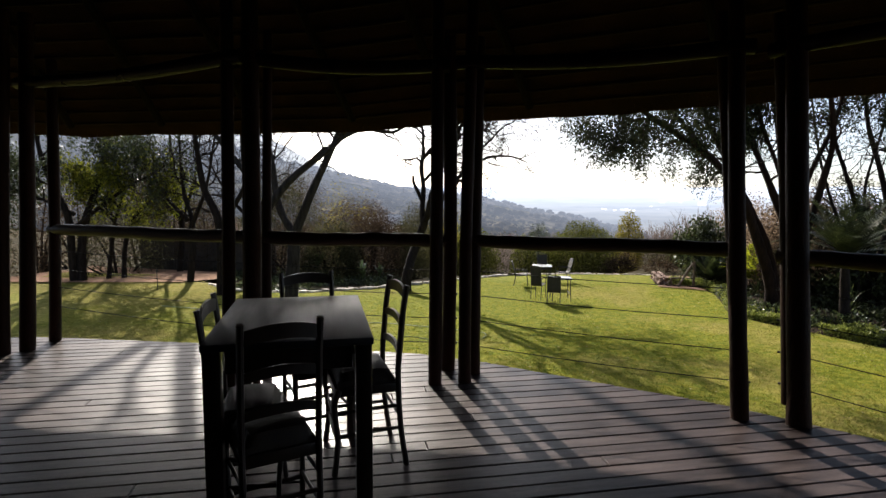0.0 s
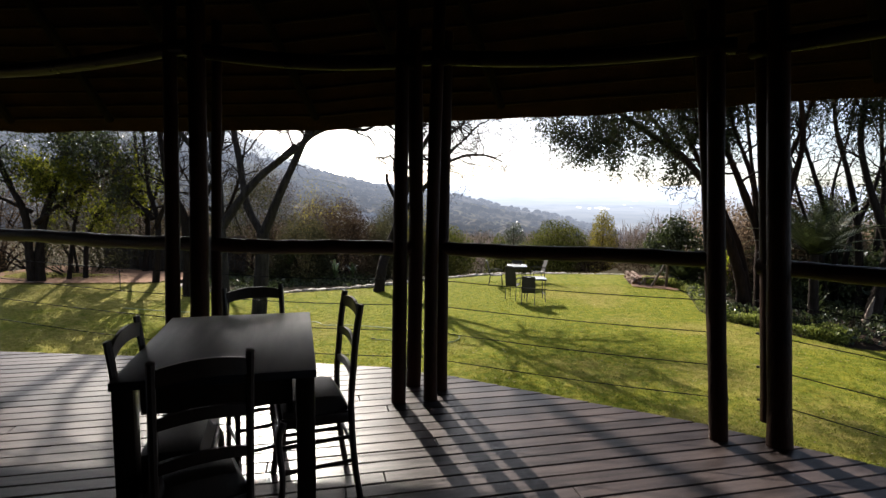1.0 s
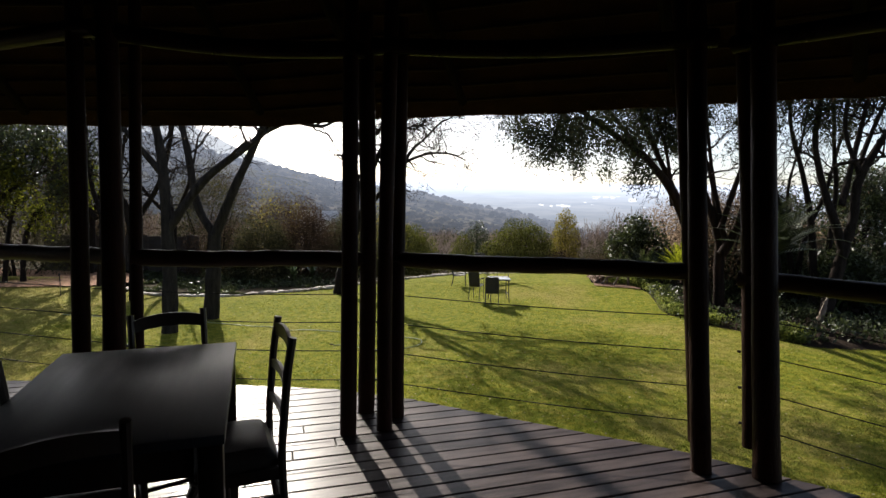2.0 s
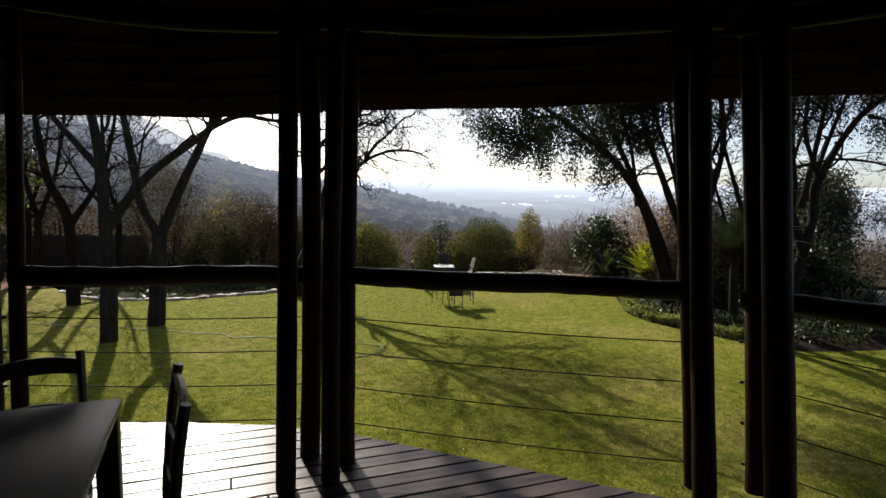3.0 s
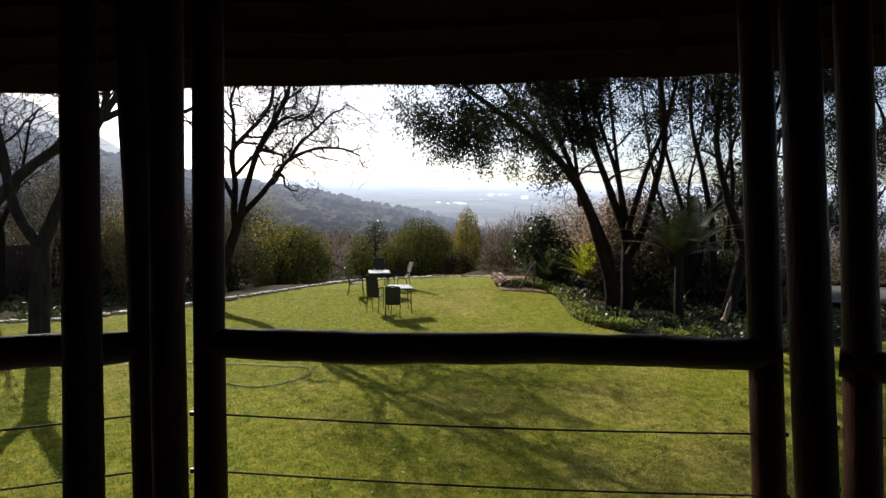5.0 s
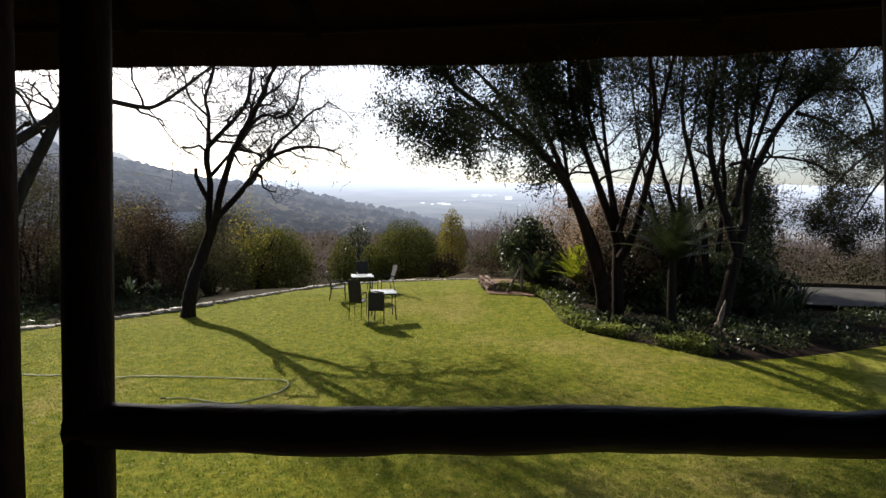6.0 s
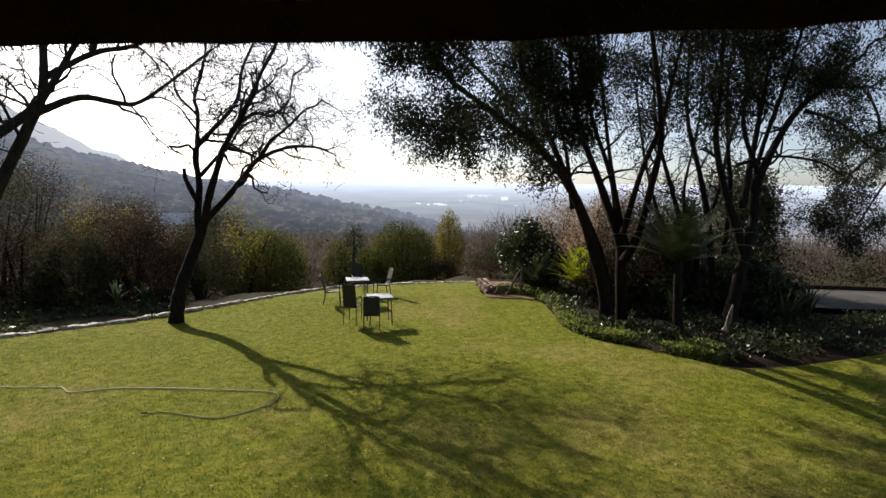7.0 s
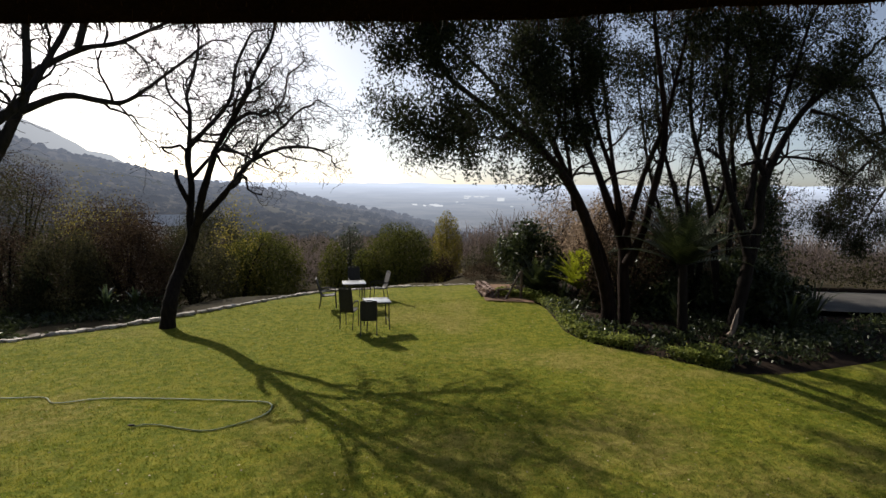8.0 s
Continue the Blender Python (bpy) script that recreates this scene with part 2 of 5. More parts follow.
BLACKMETAL = grain("dark_metal_tube", (0.02, 0.018, 0.016), (0.05, 0.045, 0.04), scale=12, rough=0.4, bump=0.0, metal=0.3)
SLING = grain("dark_mesh_sling", (0.015, 0.014, 0.013), (0.045, 0.04, 0.036), scale=30, rough=0.75, bump=0.2, fine=200, dist=0.002)
GLASSTOP = grain("pale_patterned_top", (0.40, 0.40, 0.40), (0.62, 0.62, 0.62), scale=12, rough=0.16, bump=0.0, spec=0.6)
HOSE = grain("pale_green_hose", (0.17, 0.22, 0.11), (0.34, 0.38, 0.24), scale=15, rough=0.6, bump=0.0, spec=0.25)
POSTWOOD = grain("weathered_post", (0.05, 0.036, 0.027), (0.19, 0.14, 0.105), scale=6, rough=0.8, bump=0.4)
LEAF_THICKET = leaf_material("thicket_leaves", (0.018, 0.020, 0.010), (0.085, 0.078, 0.034), 0.4, 0.8, 0.10)
RAFTER = grain("near_black_rafter", (0.003, 0.002, 0.002), (0.012, 0.007, 0.005), scale=6, rough=0.9, bump=0.3, spec=0.05)
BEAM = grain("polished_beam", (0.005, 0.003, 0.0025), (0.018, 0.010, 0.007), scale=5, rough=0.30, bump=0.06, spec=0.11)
EARTH = grain("bare_red_earth", (0.16, 0.085, 0.05), (0.34, 0.20, 0.13), scale=0.8, rough=0.95, bump=0.5, spec=0.05, fine=20, dist=0.02, object_space=False)
# Emission on these walls and roofs stands in for sun glints and haze.
FAR_WHITE = distance_glow_material("glowing_white_building", (0.5, 0.5, 0.5), (0.7, 0.7, 0.7), (0.90, 0.94, 1.0), 0.72, 0.05, 60.0, 1100.0)
ROOFTIN = grain("pale_roof_sheet", (0.45, 0.44, 0.43), (0.7, 0.69, 0.67), scale=1, rough=0.4, bump=0.0)
WHITEWALL = grain("white_house_wall", (0.55, 0.53, 0.5), (0.75, 0.73, 0.7), scale=0.6, rough=0.9, bump=0.0)
HEDGE_WALL = grain("dark_timber_screen", (0.02, 0.016, 0.013), (0.06, 0.048, 0.04), scale=3, rough=0.9, bump=0.3)
# Haze over plain, hill and ridge is emission mixed in by distance.
FAR_LAND = distance_glow_material("hazy_plain", (0.012, 0.016, 0.012), (0.15, 0.14, 0.12), (0.72, 0.80, 0.97), 0.92, 0.007, 40.0, 3300.0, 0.85)
FAR_HILL = distance_glow_material("hazy_hillside", (0.010, 0.012, 0.008), (0.115, 0.098, 0.076), (0.60, 0.67, 0.84), 0.66, 0.09, 40.0, 1000.0)
FAR_RIDGE = distance_glow_material("hazy_ridge", (0.03, 0.035, 0.03), (0.07, 0.07, 0.06), (0.80, 0.84, 0.92), 0.8, 0.01, 60.0, 1500.0)


# ---- making meshes ----
class Geo:
    """Vertices and faces gathered for one mesh."""

    def __init__(self):
        self.v, self.f = [], []

    def add(self, verts, faces):
        k = len(self.v)
        self.v.extend(tuple(p) for p in verts)
        self.f.extend(tuple(i + k for i in f) for f in faces)

    def box(self, cx, cy, cz, sx, sy, sz, m=None, bevel=0.0):
        """A box with its edges cut off by bevel."""
        bm = bmesh.new()
        bmesh.ops.create_cube(bm, size=1.0, matrix=Matrix.Diagonal((sx, sy, sz, 1)))
        if bevel:
            bmesh.ops.bevel(bm, geom=bm.edges[:], offset=bevel, segments=2, affect="EDGES", profile=0.5)
        bmesh.ops.translate(bm, verts=bm.verts, vec=(cx, cy, cz))
        if m is not None:
            bmesh.ops.transform(bm, verts=bm.verts, matrix=m)
        bm.verts.index_update()
        self.add([tuple(v.co) for v in bm.verts], [[v.index for v in f.verts] for f in bm.faces])
        bm.free()
        return self

    def tube(self, pts, radii, sides=8, caps=True, bumps=0.0, seed=0):
        """A round bar along pts; bumps: how uneven its girth is."""
        p = np.array(pts, float)
        r = np.broadcast_to(np.array(radii, float), (len(p),))
        t = np.empty_like(p)
        t[1:-1], t[0], t[-1] = p[2:] - p[:-2], p[1] - p[0], p[-1] - p[-2]
        t /= np.sqrt((t * t).sum(1))[:, None] + 1e-12
        ref = np.array([0.0, 0.0, 1.0]) if abs(t[:, 2]).mean() < 0.8 else np.array([1.0, 0.0, 0.0])
        u = np.stack([t[:, 1], -t[:, 0], 0 * t[:, 0]], 1) if ref[2] else np.stack([0 * t[:, 0], t[:, 2], -t[:, 1]], 1)
        u /= np.sqrt((u * u).sum(1))[:, None] + 1e-12
        w = np.stack([t[:, 1] * u[:, 2] - t[:, 2] * u[:, 1], t[:, 2] * u[:, 0] - t[:, 0] * u[:, 2], t[:, 0] * u[:, 1] - t[:, 1] * u[:, 0]], 1)
        a = np.arange(sides) * (2 * np.pi / sides)
        ring = np.cos(a)[None, :, None] * u[:, None, :] + np.sin(a)[None, :, None] * w[:, None, :]
        girth = np.repeat(r[:, None], sides, 1)
        if bumps:
            rng = np.random.default_rng(seed)
            girth = r[:, None] * (1 + bumps * rng.normal(size=(len(p), sides)) * 0.5 + bumps * rng.normal(size=(len(p), 1)))
        v = (p[:, None, :] + ring * girth[:, :, None]).reshape(-1, 3)
        k, base = sides, len(self.v)
        self.v.extend(map(tuple, v.tolist()))
        j = np.arange(k)
        q = (j + 1) % k
        i = np.arange(len(p) - 1)[:, None] * k + base
        quad = np.stack([i + j, i + q, i + k + q, i + k + j], axis=-1).reshape(-1, 4)
        self.f.extend(map(tuple, quad.tolist()))
        if caps:
            self.f.append(tuple(base + j for j in range(k))[::-1])
            self.f.append(tuple(base + (len(p) - 1) * k + j for j in range(k)))
        return self


def mesh_object(name, geo, material, smooth=True):
    me = bpy.data.meshes.new(name)
    me.from_pydata(geo.v, [], geo.f)
    me.update()
    me.materials.append(material)
    if smooth:
        me.shade_smooth()
        me.set_sharp_from_angle(angle=radians(40))
    return new(name, me)


def part(name, geo, material, parent, label="", smooth=True):
    ob = mesh_object(name, geo, material, smooth)
    ob.parent = parent
    if label:
        ob["label"] = label
    return ob


def thing(name, label, category, group="", kind="", at=None):
    ob = new(name)
    ob.empty_display_size = 0.2
    if at is not None:
        ob.matrix_basis = at
    return tagged(ob, label, category, group, kind)


def quads(name, verts, material, parent=None, smooth=False):
    """One mesh of loose four-cornered pieces; verts has the shape (n, 4, 3)."""
    n = len(verts)
    me = bpy.data.meshes.new(name)
    me.vertices.add(4 * n)
    me.vertices.foreach_set("co", np.ascontiguousarray(verts, dtype=np.float32).ravel())
    me.loops.add(4 * n)
    me.loops.foreach_set("vertex_index", np.arange(4 * n, dtype=np.int32))
    me.polygons.add(n)
    me.polygons.foreach_set("loop_start", np.arange(0, 4 * n, 4, dtype=np.int32))
    me.update(calc_edges=True)
    me.validate()
    me.materials.append(material)
    ob = new(name, me)
    if parent is not None:
        ob.parent = parent
    return ob


def ball(rng, n):
    """Points spread through a ball of radius one, thicker towards its rim."""
    d = rng.normal(size=(n, 3))
    return d / np.linalg.norm(d, axis=1)[:, None] * rng.random((n, 1)) ** 0.45


def leaf_quads(rng, centres, length, width, droop=0.0):
    """A folded-free leaf at every centre: a lozenge turned at random."""
    n = len(centres)
    d = rng.normal(size=(n, 3))
    d[:, 2] -= droop
    d /= np.linalg.norm(d, axis=1)[:, None]
    s = np.cross(d, rng.normal(size=(n, 3)))
    s /= np.linalg.norm(s, axis=1)[:, None] + 1e-9
    k = rng.uniform(0.6, 1.3, (n, 1))
    a, b = d * length * k * 0.5, s * width * k * 0.5
    return np.stack([centres - a, centres + b - a * 0.1, centres + a, centres - b - a * 0.1], axis=1)


def smooth_path(pts, steps=5):
    """A rounded line through pts."""
    p = np.array(pts, float)
    if len(p) < 3:
        return np.array([p[0] + (p[-1] - p[0]) * k for k in np.linspace(0, 1, steps + 1)])
    q = np.vstack([2 * p[0] - p[1], p, 2 * p[-1] - p[-2]])
    out = []
    for i in range(1, len(q) - 2):
        for k in np.linspace(0, 1, steps, endpoint=False):
            out.append(0.5 * (2 * q[i] + (q[i + 1] - q[i - 1]) * k + (2 * q[i - 1] - 5 * q[i] + 4 * q[i + 1] - q[i + 2]) * k ** 2 + (3 * q[i] - q[i - 1] - 3 * q[i + 1] + q[i + 2]) * k ** 3))
    out.append(p[-1])
    return np.array(out)


# ---- ground, lawn and distance ----
LAWN_Z = -1.8


def hill_height(az, r):
    """Height of the land at an azimuth (degrees from +y to +x) and distance beyond the garden."""
    if az > 180:
        az -= 360
    valley = -2.0 - 9.0 * (1 - math.exp(-max(r - 26, 0) / 60)) - 0.052 * max(min(r, 700) - 60, 0)
    brink = np.interp(az, (-30, -15, 0, 20), (18.2, 18.0, 19.6, 22.0))
    valley -= np.interp(az, (-34, -26, 10, 15), (0, 1.0, 1.0, 0)) * np.interp(r, (brink, brink + 4, 40), (0, 1.6, 0.8)) if r < 40 else 0.0
    far = np.interp(r, (700, 1500, 4000, 5000), (-44, -18, 70, 80)) if r > 700 else valley
    # the wooded hill falls from the west towards the valley
    elev = np.interp(az, (-180, -90, -60, -40, -27, -24.5, -20.4, -15.8, -12.5, -8.5, -4.9, 0, 6.4, 9.9, 12.4, 20), (2, 8, 8, 6, 4.4, 3.5, 2.7, 1.75, 0.95, 0.45, -0.05, -0.95, -2.2, -3.1, -3.9, -8))
    top = 1.5 + 420 * math.tan(radians(elev))
    k = np.interp(r, (60, 130, 300, 420, 600, 900), (0, 0.10, 0.66, 1, 0.6, 0.0))
    hill = valley + (top - (-2.0 - 9 - 0.052 * 360)) * k
    if az > 20:
        hill = -99
    return max(far, hill) if r > 60 else max(valley, hill)


def polar_sheet(name, r0, r1, rings, spokes, material, rough=0.0, az0=-180.0, az1=180.0, fixed=None, centre=(1.3, 6.0)):
    g = Geo()
    rs = np.geomspace(r0, r1, rings)
    azs = np.linspace(az0, az1, spokes)
    for i, r in enumerate(rs):
        for a in azs:
            x, y = centre[0] + r * math.sin(radians(a)), centre[1] + r * math.cos(radians(a))
            z = fixed if fixed is not None else hill_height(a, r)
            if rough:
                z += rough * r * noise.fractal(Vector((x * 0.01, y * 0.01, 0)), 1.0, 2.0, 5)
            g.v.append((x, y, z))
    for i in range(rings - 1):
        for j in range(spokes - 1):
            k = i * spokes + j
            g.f.append((k, k + 1, k + spokes + 1, k + spokes))
    return mesh_object(name, g, material)


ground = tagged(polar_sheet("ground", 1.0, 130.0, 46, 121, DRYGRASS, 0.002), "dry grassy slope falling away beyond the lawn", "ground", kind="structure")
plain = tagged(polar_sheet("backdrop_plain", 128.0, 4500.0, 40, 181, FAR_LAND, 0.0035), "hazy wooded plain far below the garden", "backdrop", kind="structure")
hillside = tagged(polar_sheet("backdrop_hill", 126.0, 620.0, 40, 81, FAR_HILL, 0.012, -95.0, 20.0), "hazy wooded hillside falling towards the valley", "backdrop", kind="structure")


def ridge_sheet():
    """A higher ridge that stands behind the wooded hill, paler by its haze emission."""
    g = Geo()
    azs, n = np.linspace(-95, -8, 100), 9
    crest = np.interp(azs, (-95, -45, -30, -26.9, -26, -23.1, -21.4, -18.9, -15.8, -12, -8), (9, 9, 7.6, 6.5, 6.1, 4.6, 3.65, 2.6, 1.7, 0.4, -2.0))
    for k in range(n):
        for a, e in zip(azs, crest):
            f = k / (n - 1)
            r = 640 + 360 * f
            x, y = 1.3 + r * math.sin(radians(a)), 6 + r * math.cos(radians(a))
            z = -40 + (1.4 + 1000 * math.tan(radians(e)) + 40) * f + 9 * f * noise.fractal(Vector((x * 0.02, y * 0.02, 7)), 1.0, 2.0, 5)
            g.v.append((x, y, z))
    m = len(azs)
    g.f = [(k * m + j, k * m + j + 1, (k + 1) * m + j + 1, (k + 1) * m + j) for k in range(n - 1) for j in range(m - 1)]
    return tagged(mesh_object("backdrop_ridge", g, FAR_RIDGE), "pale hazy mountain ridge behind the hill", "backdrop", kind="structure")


ridge_sheet()


def far_clump(rng, size):
    """A crown seen from far off: a squashed, dented ball."""
    a = np.linspace(0, 2 * np.pi, 6, endpoint=False)
    rows = [(0.75, -0.25), (1.0, 0.15), (0.62, 0.6)]
    v = []
    for rr, zz in rows:
        for t in a:
            k = rng.uniform(0.5, 1.4)
            v.append((rr * math.cos(t) * k * size, rr * math.sin(t) * k * size, (zz + rng.uniform(-0.15, 0.15)) * size))
    v.append((rng.normal() * 0.1 * size, rng.normal() * 0.1 * size, 0.85 * size))
    f = [(i * 6 + j, i * 6 + (j + 1) % 6, (i + 1) * 6 + (j + 1) % 6, (i + 1) * 6 + j) for i in range(2) for j in range(6)]
    return v, f + [(12 + j, 12 + (j + 1) % 6, 18) for j in range(6)]


def hill_woods():
    rng = np.random.default_rng(5)
    g = Geo()
    for _ in range(9000):
        a, r = rng.uniform(-45, 60), math.exp(rng.uniform(math.log(120), math.log(620)))
        if a > 18 and rng.random() < 0.45:
            continue
        x, y = 1.3 + r * math.sin(radians(a)), 6 + r * math.cos(radians(a))
        z = hill_height(a, r) + 0.012 * r * noise.fractal(Vector((x * 0.01, y * 0.01, 0)), 1.0, 2.0, 5) * (1 if a < 20 else 0.3)
        s = rng.uniform(0.7, 1.4) * rng.choice((1.0, 1.0, 1.9))
        v, f = far_clump(rng, s)
        g.add([(x + p[0], y + p[1], z + p[2]) for p in v], f)
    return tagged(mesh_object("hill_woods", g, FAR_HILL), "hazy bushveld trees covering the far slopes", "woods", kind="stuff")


hill_woods()

# the lawn: a level sheet bounded by the stone edging and the planted bed
WALL_LINE = [(-16.5, 21.4), (-11.5, 21.0), (-8.4, 18.6), (-6.6, 18.3), (-5.39, 18.5), (-4.62, 19.05), (-3.63, 19.6), (-2.68, 20.5), (-1.55, 21.5), (-0.07, 22.85), (1.05, 23.7), (2.22, 24.0), (3.44, 24.24), (4.81, 24.36), (6.17, 24.4), (6.6, 24.4)]
BED_LINE = [(6.1, 22.1), (7.22, 21.6), (7.5, 20.42), (7.2, 18.66), (6.93, 17.52), (7.07, 16.35), (7.86, 15.41), (8.46, 14.45), (9.01, 13.93), (10.1, 13.9), (12.9, 14.4), (18.0, 15.2)]
wall_path, bed_path = smooth_path(WALL_LINE, 4), smooth_path(BED_LINE, 4)


def lawn_height(x, y):
    return LAWN_Z + 0.05 * noise.fractal(Vector((x * 0.18, y * 0.18, 3.0)), 1.0, 2.0, 3)


def lawn_sheet():
    """Rows across the garden, each from the near side to the wall."""
    outline = [(-16.5, 3.0)] + [tuple(p) for p in wall_path] + [(6.3, 23.6)] + [tuple(p) for p in bed_path] + [(18.0, 3.0)]
    bm = bmesh.new()
    bm.faces.new([bm.verts.new((x, y, LAWN_Z)) for x, y in outline])
    for k in np.arange(-16, 18, 0.5):
        bmesh.ops.bisect_plane(bm, geom=bm.verts[:] + bm.edges[:] + bm.faces[:], plane_co=(k, 0, 0), plane_no=(1, 0, 0))
    for k in np.arange(3.5, 25, 0.5):
        bmesh.ops.bisect_plane(bm, geom=bm.verts[:] + bm.edges[:] + bm.faces[:], plane_co=(0, k, 0), plane_no=(0, 1, 0))
    bmesh.ops.triangulate(bm, faces=[f for f in bm.faces if len(f.verts) > 4])
    for v in bm.verts:
        v.co.z = lawn_height(v.co.x, v.co.y)
    bm.normal_update()
    for f in bm.faces:
        if f.normal.z < 0:
            f.normal_flip()
    me = bpy.data.meshes.new("lawn")
    bm.to_mesh(me)
    bm.free()
    me.materials.append(LAWN)
    me.shade_smooth()
    return tagged(new("lawn", me), "mown green lawn with yellow and sunlit patches", "lawn", kind="structure")


lawn = lawn_sheet()


def inside_lawn(x, y):
    wy = np.interp(x, [p[0] for p in WALL_LINE], [p[1] for p in WALL_LINE])
    if y > wy - 0.15:
        return False
    bx = np.interp(y, [13.93, 14.45, 15.41, 16.35, 17.52, 18.66, 20.42, 21.6], [9.0, 8.46, 7.86, 7.07, 6.93, 7.2, 7.5, 7.2])
    return x < bx - 0.05 if y > 13.9 else True


def grass_blades():
    """Short blades standing in the turf, thickest near the verandah."""
    rng = np.random.default_rng(11)
    out = []
    n = 420000
    ys = 5.7 + 16.4 * rng.random(n) ** 1.3
    xs = 1.3 + (ys - 1.5) * rng.uniform(-0.95, 0.85, n)
    wy = np.interp(xs, [p[0] for p in WALL_LINE], [p[1] for p in WALL_LINE])
    bx = np.interp(ys, [13.93, 14.45, 15.41, 16.35, 17.52, 18.66, 20.42, 21.6], [9.0, 8.46, 7.86, 7.07, 6.93, 7.2, 7.5, 7.2])
    keep = (ys < wy - 0.15) & ((xs < bx - 0.05) | (ys <= 13.9))
    for x, y in zip(xs[keep].tolist(), ys[keep].tolist()):
        out.append((x, y, lawn_height(x, y)))
    c = np.array(out)
    n = len(c)
    a = rng.uniform(0, 2 * np.pi, n)
    tuft = np.array([0.5 + 0.5 * noise.noise(Vector((x * 5.0, y * 5.0, 0.0))) for x, y in c[:, :2]])
    h = (rng.uniform(0.010, 0.026, n) * (0.6 + 0.9 * tuft))[:, None]
    side = np.stack([np.cos(a), np.sin(a), 0 * a], 1) * rng.uniform(0.003, 0.0075, n)[:, None]
    lean = np.stack([rng.normal(size=n), rng.normal(size=n), 0 * a], 1) * 0.5 * h
    up = np.array([0, 0, 1.0]) * h
    v = np.stack([c - side, c + side, c + side * 0.3 + lean + up, c - side * 0.3 + lean + up], 1)
    ob = quads("lawn_grass", v, BLADES)
    return tagged(ob, "short green grass blades over the lawn", "grass", kind="stuff")


grass_blades()



def fallen_leaves():
    """Small dry leaves scattered over the lawn."""
    rng = np.random.default_rng(13)
    n = 2600
    ys = 7.0 + 15.0 * rng.random(n) ** 1.2
    xs = 1.3 + (ys - 1.5) * rng.uniform(-0.9, 0.75, n)
    c = np.array([(x, y, lawn_height(x, y) + 0.022) for x, y in zip(xs.tolist(), ys.tolist()) if inside_lawn(x, y)])
    q = leaf_quads(rng, c, 0.042, 0.024)
    q[:, :, 2] = c[:, None, 2] + (q[:, :, 2] - c[:, None, 2]) * 0.35
    return tagged(quads("fallen_leaves", q, LEAF_FALLEN), "small pale dry leaves fallen on the grass", "leaves", kind="stuff")


fallen_leaves()

bed = Geo()
edge = [(x, y) for x, y in bed_path]
for i, (x, y) in enumerate(edge):
    bed.v.extend([(x, y, LAWN_Z - 0.02), (x + 1.2, y + 1.0, LAWN_Z + 0.12), (x + 7.0, y + 6.5, LAWN_Z - 0.25)])
for i in range(len(edge) - 1):
    k = 3 * i
    bed.f.extend([(k, k + 3, k + 4, k + 1), (k + 1, k + 4, k + 5, k + 2)])
tagged(mesh_object("planted_bed", bed, SOIL), "dark mulched soil of the planted garden bed", "garden bed", kind="structure")

road = Geo()
road_line = smooth_path([(12.0, 20.6), (15.0, 18.6), (17.0, 17.9), (20.0, 17.0), (30.0, 15.5)], 5)
for x, y in road_line:
    road.v.extend([(x, y, LAWN_Z + 0.06), (x + 1.6, y + 3.0, LAWN_Z + 0.09)])
for i in range(len(road_line) - 1):
    road.f.append((2 * i, 2 * i + 2, 2 * i + 3, 2 * i + 1))
tagged(mesh_object("road", road, ASPHALT), "grey worn driveway beyond the garden bed", "driveway", kind="structure")
kerb = Geo()
kerb.tube([(x + 1.65, y + 3.1, LAWN_Z + 0.12) for x, y in road_line], 0.10, 6)
tagged(mesh_object("kerb", kerb, SOIL), "low dark kerb along the driveway", "kerb", kind="structure")
sand = Geo()
sand.v = [(6.05, 21.5, -1.765), (7.5, 20.9, -1.765), (7.9, 22.6, -1.75), (7.9, 24.3, -1.78), (6.6, 24.6, -1.78), (6.45, 23.6, -1.75)]
sand.f = [(0, 1, 2, 5), (5, 2, 3, 4)]
tagged(mesh_object("pavement", sand, SAND), "reddish gravel path by the stone steps", "path", kind="structure")

earth = Geo()
earth.v = [(-17.5, 18.3, -1.75), (-13.4, 18.9, -1.75), (-10.6, 19.5, -1.75), (-9.4, 20.6, -1.75), (-10.5, 22.4, -1.80), (-17.5, 23.6, -1.85)]
earth.f = [(0, 1, 2, 3, 4, 5)]
tagged(mesh_object("bare_earth", earth, EARTH), "strip of bare reddish earth beyond the grass", "earth", kind="structure")

# ---- verandah: deck, walls, roof ----
DECK_LINE = [(-7.0, -5.0), (5.8, -5.0), (5.8, 1.6), (4.9, 3.2), (3.25, 4.76), (2.55, 5.20), (1.0, 5.87), (0.45, 6.02), (-0.4, 6.08), (-3.2, 6.02), (-4.8, 5.3), (-7.0, 3.4)]
BOARD_DIR = radians(18.5)
along = Vector((math.cos(BOARD_DIR), math.sin(BOARD_DIR)))
across = Vector((-math.sin(BOARD_DIR), math.cos(BOARD_DIR)))
PITCH, GAP = 0.1055, 0.0075

deck = thing("floor", "dark oiled timber deck of long boards", "deck", kind="structure")
joists = Geo()
for k in range(7):
    joists.box(-6.4 + 1.9 * k, 0.0, -0.16, 0.07, 9.0, 0.16)
part("joist_frame", joists, POLE, deck, "dark joists under the boards", smooth=False)
under = Geo()
for (x0, y0), (x1, y1) in zip(DECK_LINE[2:], DECK_LINE[3:]):
    d = Vector((x1 - x0, y1 - y0)).normalized()
    nrm = Vector((d.y, -d.x))
    a, b = Vector((x0, y0)) - nrm * 0.03, Vector((x1, y1)) - nrm * 0.03
    c, e = a - nrm * 0.03, b - nrm * 0.03
    kk = len(under.v)
    under.v.extend([(p.x, p.y, z) for z in (-1.85, -0.05) for p in (a, b, e, c)])
